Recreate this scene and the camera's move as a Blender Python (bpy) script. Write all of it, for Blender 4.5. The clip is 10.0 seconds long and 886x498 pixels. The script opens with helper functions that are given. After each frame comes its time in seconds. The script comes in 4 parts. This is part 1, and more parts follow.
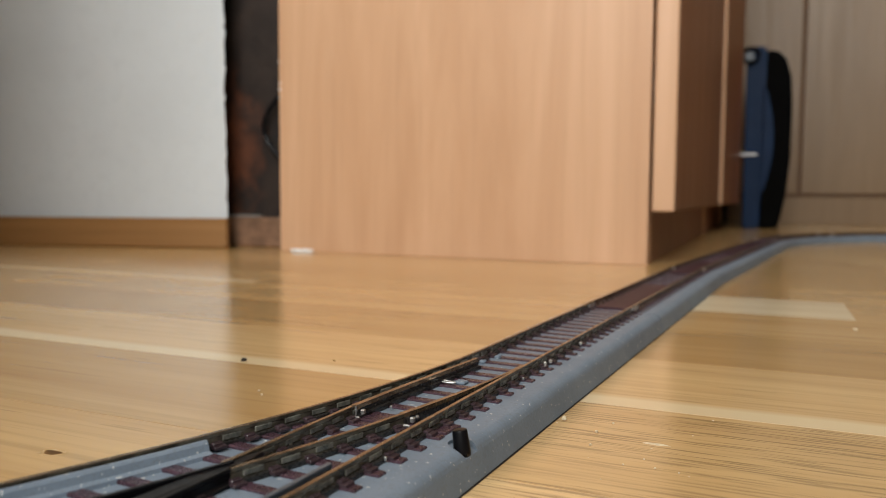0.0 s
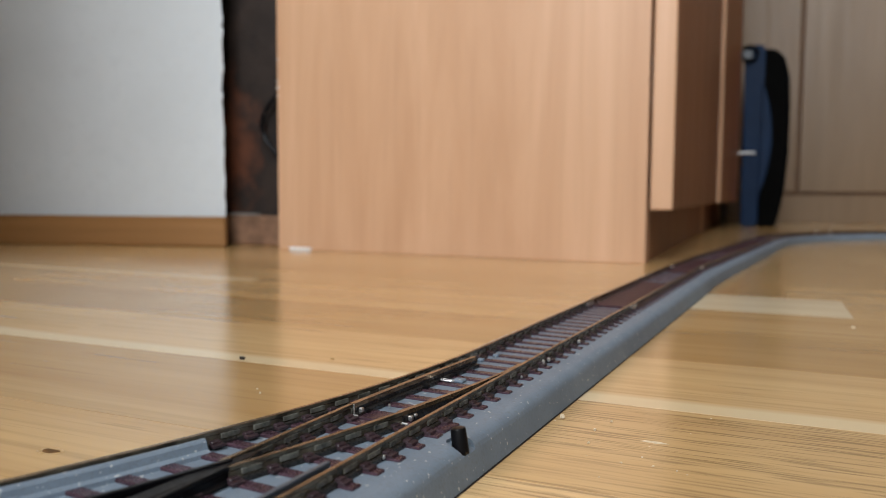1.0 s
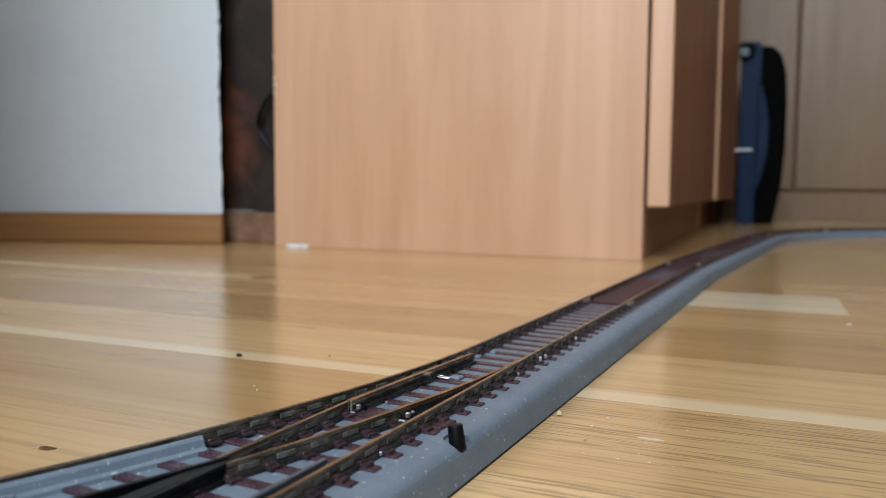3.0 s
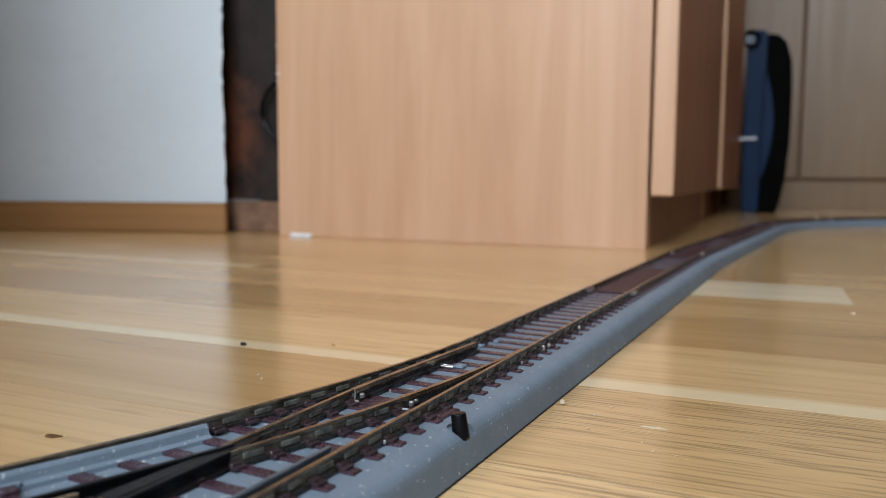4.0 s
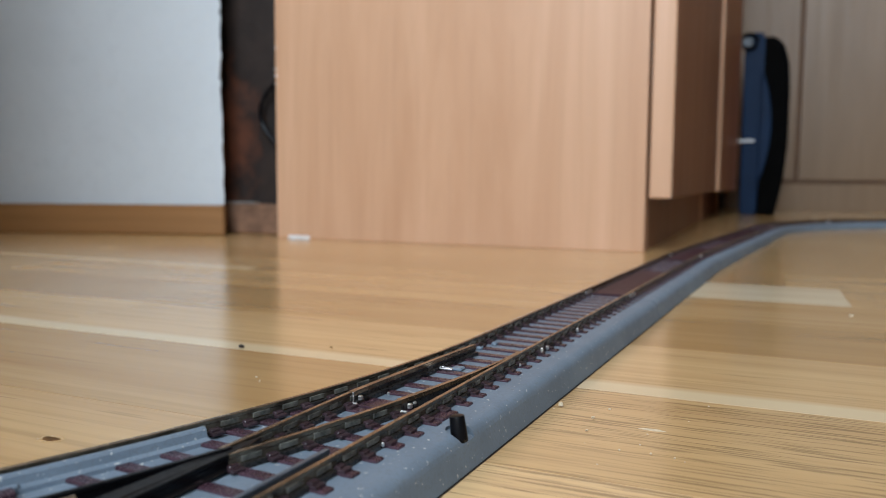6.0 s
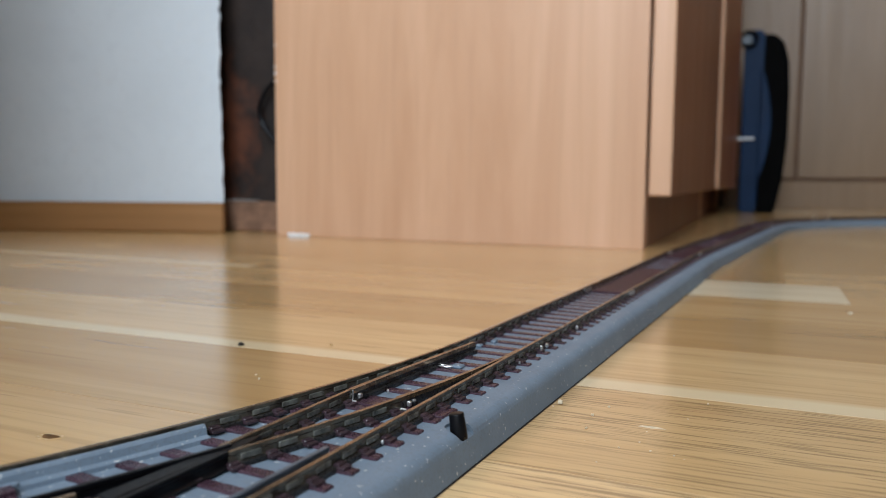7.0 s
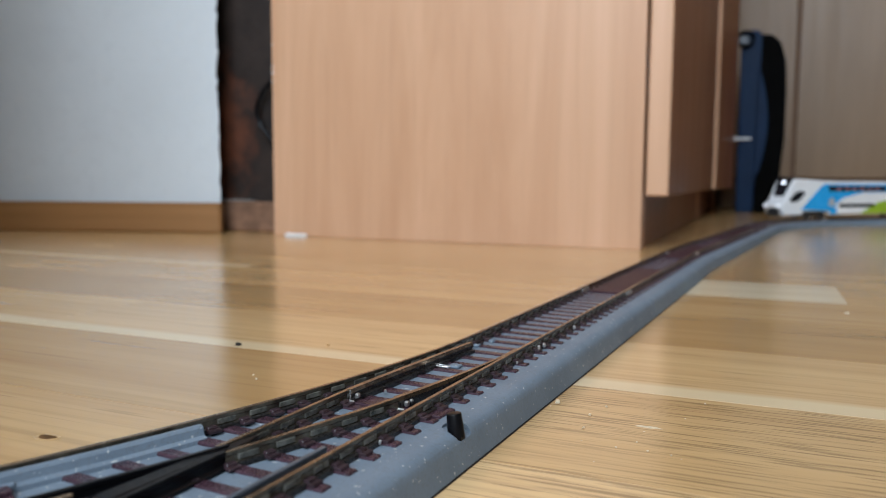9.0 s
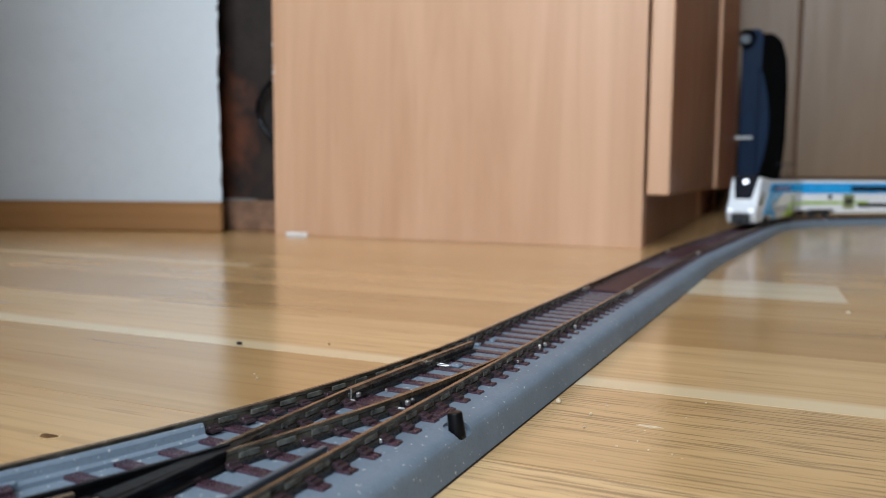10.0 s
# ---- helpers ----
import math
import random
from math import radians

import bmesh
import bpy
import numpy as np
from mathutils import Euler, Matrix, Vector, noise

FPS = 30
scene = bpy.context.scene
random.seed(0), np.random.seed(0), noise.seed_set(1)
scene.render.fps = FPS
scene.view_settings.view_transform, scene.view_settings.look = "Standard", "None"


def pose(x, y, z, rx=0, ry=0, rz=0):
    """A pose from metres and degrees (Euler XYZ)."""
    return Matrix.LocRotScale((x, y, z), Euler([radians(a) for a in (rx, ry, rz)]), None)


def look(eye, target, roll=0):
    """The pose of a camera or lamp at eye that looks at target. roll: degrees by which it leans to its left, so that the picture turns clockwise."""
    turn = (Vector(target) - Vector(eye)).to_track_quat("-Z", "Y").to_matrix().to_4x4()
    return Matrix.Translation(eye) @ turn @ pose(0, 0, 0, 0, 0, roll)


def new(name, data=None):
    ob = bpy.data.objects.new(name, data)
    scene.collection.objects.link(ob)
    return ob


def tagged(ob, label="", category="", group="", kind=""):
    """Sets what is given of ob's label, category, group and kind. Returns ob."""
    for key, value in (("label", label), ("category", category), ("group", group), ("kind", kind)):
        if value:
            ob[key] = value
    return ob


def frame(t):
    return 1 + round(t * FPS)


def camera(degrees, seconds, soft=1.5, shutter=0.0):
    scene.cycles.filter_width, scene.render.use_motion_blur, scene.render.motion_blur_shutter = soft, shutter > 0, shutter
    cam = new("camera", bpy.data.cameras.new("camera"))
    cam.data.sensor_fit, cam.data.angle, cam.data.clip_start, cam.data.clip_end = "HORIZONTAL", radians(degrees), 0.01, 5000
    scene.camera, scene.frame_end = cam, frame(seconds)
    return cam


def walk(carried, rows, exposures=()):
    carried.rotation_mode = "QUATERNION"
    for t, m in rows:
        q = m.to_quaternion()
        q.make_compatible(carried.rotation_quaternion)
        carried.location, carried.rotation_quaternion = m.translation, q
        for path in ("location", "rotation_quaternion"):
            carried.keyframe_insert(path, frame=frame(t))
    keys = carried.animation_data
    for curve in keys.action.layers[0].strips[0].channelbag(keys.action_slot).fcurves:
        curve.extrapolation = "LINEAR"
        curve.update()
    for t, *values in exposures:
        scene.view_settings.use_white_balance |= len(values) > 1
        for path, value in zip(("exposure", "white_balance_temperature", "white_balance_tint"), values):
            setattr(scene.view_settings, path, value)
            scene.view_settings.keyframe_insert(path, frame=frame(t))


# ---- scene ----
cam = camera(61.05, 10.0, 0.9)
cam.data.dof.use_dof = True
cam.data.dof.focus_distance = 0.160
cam.data.dof.aperture_fstop = 21.0

EYE = Vector((0.0, 0.0, 0.0522))


def aim(yaw, tilt):
    """Pose of the resting phone: yaw to the right and tilt upwards, in degrees."""
    y, p = radians(yaw), radians(tilt)
    way = Vector((math.sin(y) * math.cos(p), math.cos(y) * math.cos(p), math.sin(p)))
    return look(EYE, EYE + way, 0.35)


SWAY = [(0, -0.396, -4.116), (0.5, -0.327, -4.282), (1, -0.265, -4.245), (1.5, -0.198, -4.381), (2, -0.165, -4.383),
        (2.5, -0.067, -4.383), (2.7, -0.03, -4.345), (3.8, -0.22, -5.23), (4, -0.297, -5.302), (4.5, -0.198, -5.238), (5, -0.263, -5.305), (5.5, -0.263, -4.975), (5.7, -0.225, -5.02),
        (6.8, -0.138, -5.302), (7, -0.134, -5.302), (7.5, 0.065, -5.236), (8, 0.134, -4.973), (8.5, 0.129, -5.238), (9, 0.065, -5.302),
        (9.5, 0.065, -5.27), (10, 0.0, -5.369)]
walk(cam, [(t, aim(y, p)) for t, y, p in SWAY], exposures=[(0, 0.0, 7500, 14), (0.6, 0.0, 7050, 14), (1.2, 0.0, 6800, 13), (2.5, 0.0, 6400, 12), (4, 0.0, 6200, 11), (10, 0.03, 6150, 11)])

# ---------------------------------------------------------------- room axes and light
TURN = -22.8                                   # the room is turned against the first view
RU = Vector((math.cos(radians(22.8)), -math.sin(radians(22.8)), 0))
RN = Vector((math.sin(radians(22.8)), math.cos(radians(22.8)), 0))


def room(u, n, z=0.0):
    return RU * u + RN * n + Vector((0, 0, z))


WALL_L, WALL_R, WALL_B, WALL_F, HIGH = -2.0, 2.9, -1.0, 2.0, 2.5
WIN = (-0.62, 0.62, 0.50, 2.35)                 # tall window in the wall behind the camera: u0, u1, z0, z1

world = bpy.data.worlds.new("daylight")
scene.world = world
world.use_nodes = True
wn = world.node_tree
sky = wn.nodes.new("ShaderNodeTexSky")
sky.sky_type, sky.sun_disc = "NISHITA", False
sky.sun_elevation, sky.sun_rotation = radians(38), radians(20)
wn.nodes["Background"].inputs["Strength"].default_value = 0.12
wn.links.new(sky.outputs["Color"], wn.nodes["Background"].inputs["Color"])

lamp = bpy.data.lights.new("window_daylight", "AREA")
lamp.shape, lamp.size, lamp.size_y = "RECTANGLE", WIN[1] - WIN[0] - 0.1, WIN[3] - WIN[2] - 0.1
lamp.energy, lamp.color = 54, (0.85, 0.94, 1.0)
lampo = new("window_daylight", lamp)
mid = room((WIN[0] + WIN[1]) / 2, WALL_B - 0.05, (WIN[2] + WIN[3]) / 2)
lampo.matrix_world = look(mid, mid + RN)


# ---------------------------------------------------------------- materials
def material(name):
    m = bpy.data.materials.new(name)
    m.use_nodes = True
    return m, m.node_tree, m.node_tree.nodes["Principled BSDF"]


def node(nt, kind, **inputs):
    nd = nt.nodes.new(kind)
    for k, v in inputs.items():
        nd.inputs[k.replace("_", " ")].default_value = v
    return nd


def ramp(nt, source, *stops):
    r = nt.nodes.new("ShaderNodeValToRGB")
    el = r.color_ramp.elements
    while len(el) < len(stops):
        el.new(0.5)
    for e, (at, col) in zip(el, stops):
        e.position, e.color = at, (*col, 1)
    nt.links.new(source, r.inputs[0])
    return r.outputs[0]


def coords(nt, scale, spread=True, turn=(0, 0, 0)):
    """Object coordinates, scaled, with a shift of its own for each object."""
    tc = nt.nodes.new("ShaderNodeTexCoord")
    mp = nt.nodes.new("ShaderNodeMapping")
    mp.inputs["Scale"].default_value = scale
    mp.inputs["Rotation"].default_value = turn
    nt.links.new(tc.outputs["Object"], mp.inputs["Vector"])
    if not spread:
        return mp.outputs[0]
    info = nt.nodes.new("ShaderNodeObjectInfo")
    mul = nt.nodes.new("ShaderNodeMath")
    mul.operation = "MULTIPLY"
    mul.inputs[1].default_value = 137.0
    nt.links.new(info.outputs["Random"], mul.inputs[0])
    add = nt.nodes.new("ShaderNodeVectorMath")
    add.operation = "ADD"
    nt.links.new(mp.outputs[0], add.inputs[0])
    nt.links.new(mul.outputs[0], add.inputs[1])
    return add.outputs[0]


def noisy(nt, vec, scale, detail=4.0, rough=0.55, distort=0.0):
    n = node(nt, "ShaderNodeTexNoise", Scale=scale, Detail=detail, Roughness=rough, Distortion=distort)
    nt.links.new(vec, n.inputs["Vector"])
    return n.outputs["Fac"]


def mixed(nt, a, b, fac, mode="MIX"):
    m = nt.nodes.new("ShaderNodeMix")
    m.data_type, m.blend_type = "RGBA", mode
    for i, v in ((6, a), (7, b), (0, fac)):
        if isinstance(v, (tuple, float, int)):
            m.inputs[i].default_value = (*v, 1) if isinstance(v, tuple) else v
        else:
            nt.links.new(v, m.inputs[i])
    return m.outputs[2]


def bumped(nt, bs, height, strength, distance):
    b = node(nt, "ShaderNodeBump", Strength=strength, Distance=distance)
    nt.links.new(height, b.inputs["Height"])
    nt.links.new(b.outputs[0], bs.inputs["Normal"])


def plain(name, col, rough=0.5, metal=0.0, vary=0.12, size=60.0, bump=0.0, coat=0.0, spec=0.5):
    """A paint, plastic or metal with gentle wear at two scales."""
    m, nt, bs = material(name)
    v = coords(nt, (1, 1, 1))
    a, b = noisy(nt, v, size), noisy(nt, v, size * 9, 2.0)
    lo = tuple(c * (1 - vary) for c in col)
    hi = tuple(min(1.0, c * (1 + vary)) for c in col)
    base = ramp(nt, a, (0.3, lo), (0.7, hi))
    base = mixed(nt, base, tuple(c * (1 - vary) for c in col), ramp(nt, b, (0.52, (0, 0, 0)), (0.75, (0.6, 0.6, 0.6))))
    nt.links.new(base, bs.inputs["Base Color"])
    rr = ramp(nt, b, (0.25, (rough * 0.8,) * 3), (0.75, (min(1, rough * 1.25),) * 3))
    nt.links.new(rr, bs.inputs["Roughness"])
    bs.inputs["Metallic"].default_value = metal
    bs.inputs["Coat Weight"].default_value = coat
    bs.inputs["Specular IOR Level"].default_value = spec
    if bump:
        bumped(nt, bs, b, 0.6, bump)
    return m


def oak(name, light, dark, edge=False, pores=0.5, coarse=False):
    """Lacquered oak strip, the grain along local x."""
    m, nt, bs = material(name)
    info = nt.nodes.new("ShaderNodeObjectInfo")
    v = coords(nt, (1, 1, 1))
    flow = coords(nt, (2.0, 30.0, 30.0))
    fine = coords(nt, (9.0, 420.0, 420.0))
    pore = coords(nt, (42.0, 1250.0, 1.0) if coarse else (22.0, 560.0, 1.0))
    a = noisy(nt, flow, 2.2, 5, 0.55, 0.6)
    f = noisy(nt, fine, 1.0, 3, 0.6)
    p = noisy(nt, pore, 1.0, 2, 0.5)
    base = ramp(nt, a, (0.28, dark), (0.5, tuple((x + y) / 2 for x, y in zip(light, dark))), (0.72, light))
    tint = ramp(nt, info.outputs["Random"], (0.0, (0.82, 0.79, 0.74)), (0.5, (1.0, 1.0, 1.0)), (1.0, (1.1, 1.14, 1.22)))
    base = mixed(nt, base, tint, 1.0, "MULTIPLY")
    base = mixed(nt, base, tuple(c * 0.66 for c in dark), ramp(nt, f, (0.5, (0, 0, 0)), (0.8, (0.45, 0.55, 0.55))))
    where = noisy(nt, coords(nt, (3.0, 14.0, 1.0)), 1.5, 2)
    pm = nt.nodes.new("ShaderNodeMath")
    pm.operation = "MULTIPLY"
    nt.links.new(ramp(nt, p, (0.52 if coarse else 0.63, (0, 0, 0)), (0.60 if coarse else 0.69, (1, 1, 1))), pm.inputs[0])
    nt.links.new(ramp(nt, where, (0.22 if coarse else 0.42, (0, 0, 0)), (0.42 if coarse else 0.62, (pores, pores, pores))), pm.inputs[1])
    base = mixed(nt, base, tuple(c * (0.46 if coarse else 0.34) for c in dark), pm.outputs[0])
    if edge:
        tc = nt.nodes.new("ShaderNodeTexCoord")
        sep = nt.nodes.new("ShaderNodeSeparateXYZ")
        nt.links.new(tc.outputs["Object"], sep.inputs[0])
        wob = noisy(nt, coords(nt, (3.5, 0.1, 0.1), False), 1.0, 3)
        ad = nt.nodes.new("ShaderNodeMath")
        ad.operation = "MULTIPLY_ADD"
        ad.inputs[1].default_value = -0.014
        nt.links.new(wob, ad.inputs[0])
        nt.links.new(sep.outputs["Y"], ad.inputs[2])
        band = ramp(nt, ad.outputs[0], (0.001, (1, 1, 1)), (0.004, (0, 0, 0)))
        base = mixed(nt, base, (0.79, 0.61, 0.37), band)
    nt.links.new(base, bs.inputs["Base Color"])
    smear = noisy(nt, v, 14.0, 5, 0.6)
    nt.links.new(ramp(nt, smear, (0.3, (0.18,) * 3), (0.7, (0.27,) * 3)), bs.inputs["Roughness"])
    bs.inputs["Coat Weight"].default_value = 0.55
    bs.inputs["Coat Roughness"].default_value = 0.19
    bumped(nt, bs, f, 0.05, 0.0003)
    return m


def veneer(name, light, dark, rough=0.42, lying=False):
    """Beech veneer, the grain upright, or lying along local x."""
    m, nt, bs = material(name)
    broad = coords(nt, (1.5, 40.0, 40.0) if lying else (11.0, 11.0, 1.1), True, (0, 0 if lying else radians(4), 0))
    fine = coords(nt, (5.0, 260.0, 260.0) if lying else (260.0, 260.0, 5.0))
    a = noisy(nt, broad, 1.6, 5, 0.6, 1.3)
    f = noisy(nt, fine, 1.0, 3, 0.6)
    base = ramp(nt, a, (0.3, dark), (0.55, tuple((x + y) / 2 for x, y in zip(light, dark))), (0.72, light))
    base = mixed(nt, base, tuple(c * 0.72 for c in dark), ramp(nt, f, (0.5, (0, 0, 0)), (0.8, (0.2, 0.2, 0.2))))
    nt.links.new(base, bs.inputs["Base Color"])
    nt.links.new(ramp(nt, f, (0.3, (rough * 0.85,) * 3), (0.7, (rough * 1.15,) * 3)), bs.inputs["Roughness"])
    bumped(nt, bs, f, 0.1, 0.0003)
    return m


def roadbed_plastic():
    m, nt, bs = material("grey_roadbed_plastic")
    v = coords(nt, (1, 1, 1))
    a, b, c = noisy(nt, v, 90.0), noisy(nt, v, 1500.0, 2.0), noisy(nt, v, 1000.0, 1.0)
    base = ramp(nt, a, (0.3, (0.155, 0.200, 0.250)), (0.7, (0.195, 0.245, 0.300)))
    base = mixed(nt, base, (0.15, 0.17, 0.19), ramp(nt, b, (0.5, (0, 0, 0)), (0.75, (0.6, 0.6, 0.6))))
    base = mixed(nt, base, (0.62, 0.62, 0.60), ramp(nt, c, (0.705, (0, 0, 0)), (0.735, (0.75, 0.75, 0.75))))
    nt.links.new(base, bs.inputs["Base Color"])
    bs.inputs["Roughness"].default_value = 0.5
    bs.inputs["Specular IOR Level"].default_value = 0.3
    bumped(nt, bs, b, 0.5, 0.00012)
    return m


OAK = oak("oak_strip", (0.69, 0.445, 0.195), (0.55, 0.325, 0.13))
OAK_PALE = oak("oak_pale_strip", (0.82, 0.66, 0.42), (0.75, 0.585, 0.36), pores=0.2)
OAK_EDGE = oak("oak_sapwood_strip", (0.69, 0.445, 0.195), (0.55, 0.325, 0.13), edge=True)
OAK_OPEN = oak("oak_coarse_strip", (0.73, 0.485, 0.225), (0.61, 0.38, 0.165), pores=0.75, coarse=True)
BEECH = veneer("beech_veneer", (0.70, 0.43, 0.268), (0.56, 0.315, 0.178))
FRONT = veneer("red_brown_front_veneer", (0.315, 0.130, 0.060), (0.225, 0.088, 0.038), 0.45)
# beech darkened in its colour for the dimmer light at the far wardrobe
BEECH_FAR_DIM = veneer("beech_wardrobe_dimmed", (0.250, 0.155, 0.078), (0.210, 0.126, 0.060))
SKIRT = veneer("oak_skirting", (0.36, 0.18, 0.066), (0.26, 0.125, 0.042), lying=True)
SCUFFED = plain("scuffed_old_skirting", (0.21, 0.115, 0.07), 0.5, vary=0.45, size=45)
PLASTER = plain("white_wallpaper", (0.605, 0.645, 0.67), 0.75, vary=0.05, size=9, bump=0.0006)
ROOMWALL = plain("beige_wallpaper", (0.27, 0.25, 0.23), 0.8, vary=0.05, size=9, bump=0.0006)
CEIL = plain("ceiling_paint", (0.80, 0.80, 0.79), 0.85, vary=0.03, size=6, bump=0.0004)
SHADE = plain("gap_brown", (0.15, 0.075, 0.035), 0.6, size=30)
BALLAST = roadbed_plastic()
SLEEPER = plain("brown_sleeper_plastic", (0.058, 0.030, 0.041), 0.26, vary=0.3, size=240, bump=0.0001)
CHAIR = plain("rail_chair_plastic", (0.042, 0.025, 0.030), 0.3, vary=0.3, size=300)
RAIL = plain("tarnished_rail", (0.27, 0.185, 0.115), 0.24, metal=0.7, vary=0.55, size=160)
WEB = plain("dark_rail_web", (0.15, 0.132, 0.10), 0.2, metal=0.55, vary=0.65, size=260)
BLACK = plain("black_plastic", (0.004, 0.004, 0.005), 0.35, vary=0.2, size=160, spec=0.18)
PLATE = plain("olive_grey_web_plate", (0.122, 0.120, 0.102), 0.25, vary=0.7, size=420, coat=0.3)
INFILL = plain("red_brown_infill", (0.050, 0.021, 0.028), 0.5, vary=0.25, size=120, bump=0.0001, spec=0.2)
CHECK = plain("slate_plastic", (0.075, 0.09, 0.11), 0.35, vary=0.2, size=200)
BLADE = plain("dark_blade_metal", (0.045, 0.042, 0.04), 0.28, metal=0.5, vary=0.3, size=200)
STEEL = plain("bright_steel", (0.85, 0.85, 0.84), 0.38, metal=1.0, vary=0.1, size=300)
BLUE_SHELL = plain("blue_plastic_shell", (0.005, 0.022, 0.062), 0.55, vary=0.12, size=25, spec=0.2)
RUBBER = plain("black_shell", (0.003, 0.003, 0.003), 0.9, vary=0.2, size=40, spec=0.05)
WHITE = plain("train_white", (0.88, 0.90, 0.92), 0.18, vary=0.03, size=60)
SKYBLUE = plain("train_blue", (0.03, 0.40, 0.86), 0.25, vary=0.05, size=60)
LIME = plain("train_green", (0.33, 0.50, 0.02), 0.3, vary=0.06, size=60)
GREY = plain("train_roof_grey", (0.42, 0.43, 0.45), 0.5, vary=0.1, size=80)
PANE = plain("dark_window", (0.012, 0.014, 0.02), 0.12, vary=0.1, size=60)
SALMON = plain("window_glint_red", (0.55, 0.22, 0.2), 0.5, vary=0.2, size=300)
PALE = plain("train_pale_grey", (0.64, 0.67, 0.70), 0.25, vary=0.05, size=60)
OLIVE = plain("train_olive", (0.26, 0.30, 0.14), 0.3, vary=0.1, size=60)
UNDER = plain("underframe", (0.025, 0.025, 0.027), 0.6, vary=0.3, size=150)
PAPER = plain("paper_scrap", (0.80, 0.79, 0.78), 0.8, vary=0.05, size=80)
CRUMB = plain("pale_crumb", (0.66, 0.54, 0.37), 0.8, vary=0.2, size=900)
# near-black for the dark crumb and for the shade strip under the roadbed
SPECK_AND_SHADE = plain("dark_speck_and_foot_shade", (0.02, 0.014, 0.01), 0.8, vary=0.3, size=900)
RINGWOOD = plain("knot_ring_wood", (0.53, 0.335, 0.145), 0.25, vary=0.2, size=700)
KNOT = plain("knot_wood", (0.15, 0.075, 0.028), 0.8, vary=0.6, size=700, spec=0.2)


def glowing(name, col, power):
    m, nt, bs = material(name)
    bs.inputs["Base Color"].default_value = (*col, 1)
    bs.inputs["Emission Color"].default_value = (*col, 1)
    bs.inputs["Emission Strength"].default_value = power
    return m


HEADLIGHT = glowing("headlight_glow", (0.88, 0.92, 1.0), 1.1)
TOPLIGHT = glowing("marker_lamp_glow", (0.88, 0.92, 1.0), 3.0)


def old_wall():
    """Very dark bare wall with one rust-red stain."""
    m, nt, bs = material("old_dark_wall")
    v = coords(nt, (1, 1, 1), False)
    a = noisy(nt, v, 14.0, 4, 0.6, 0.8)
    b = noisy(nt, v, 50.0, 4, 0.6)
    base = ramp(nt, a, (0.35, (0.008, 0.005, 0.004)), (0.65, (0.030, 0.018, 0.013)))
    away = nt.nodes.new("ShaderNodeVectorMath")
    away.operation = "SUBTRACT"
    away.inputs[1].default_value = (-0.500, 0.612, 0.095)
    nt.links.new(v, away.inputs[0])
    wide = nt.nodes.new("ShaderNodeVectorMath")
    wide.operation = "MULTIPLY"
    wide.inputs[1].default_value = (10.0, 3.0, 6.0)
    nt.links.new(away.outputs[0], wide.inputs[0])
    far = nt.nodes.new("ShaderNodeVectorMath")
    far.operation = "LENGTH"
    nt.links.new(wide.outputs[0], far.inputs[0])
    rag = nt.nodes.new("ShaderNodeMath")
    rag.operation = "ADD"
    nt.links.new(far.outputs["Value"], rag.inputs[0])
    nt.links.new(b, rag.inputs[1])
    stain = ramp(nt, rag.outputs[0], (0.5, (0.95, 0.95, 0.95)), (1.3, (0, 0, 0)))
    base = mixed(nt, base, (0.135, 0.040, 0.016), stain)
    nt.links.new(base, bs.inputs["Base Color"])
    bs.inputs["Roughness"].default_value = 0.6
    bumped(nt, bs, b, 0.6, 0.002)
    return m


OLD = old_wall()


# ---------------------------------------------------------------- mesh helpers
def part(name, bm, mat, parent=None, label="", smooth=False):
    me = bpy.data.meshes.new(name)
    bmesh.ops.recalc_face_normals(bm, faces=bm.faces)
    if smooth:
        for f in bm.faces:
            f.smooth = True
        for e in bm.edges:
            e.smooth = len(e.link_faces) == 2 and e.calc_face_angle(3.0) < 0.6
    bm.to_mesh(me)
    bm.free()
    me.materials.append(mat)
    ob = new(name, me)
    if parent:
        ob.parent = parent
    if label:
        ob["label"] = label
    return ob


def share(name, me, parent, m):
    ob = new(name, me)
    ob.parent = parent
    ob.matrix_basis = m
    return ob


def empty(name, m, label, category, group="", kind=""):
    ob = new(name)
    ob.empty_display_size = 0.02
    ob.matrix_world = m
    return tagged(ob, label, category, group, kind)


def box(x0, x1, y0, y1, z0, z1, bev=0.0, seg=1, bm=None):
    own = bm is None
    b = bmesh.new()
    bmesh.ops.create_cube(b, size=1.0)
    for v in b.verts:
        v.co = Vector(((x0 + x1) / 2 + v.co.x * (x1 - x0), (y0 + y1) / 2 + v.co.y * (y1 - y0), (z0 + z1) / 2 + v.co.z * (z1 - z0)))
    if bev:
        bmesh.ops.bevel(b, geom=b.edges[:], offset=bev, segments=seg, profile=0.5, affect="EDGES")
    if own:
        return b
    return joined(bm, b)


def joined(bm, b):
    me = bpy.data.meshes.new("tmp")
    b.to_mesh(me)
    b.free()
    bm.from_mesh(me)
    bpy.data.meshes.remove(me)
    return bm


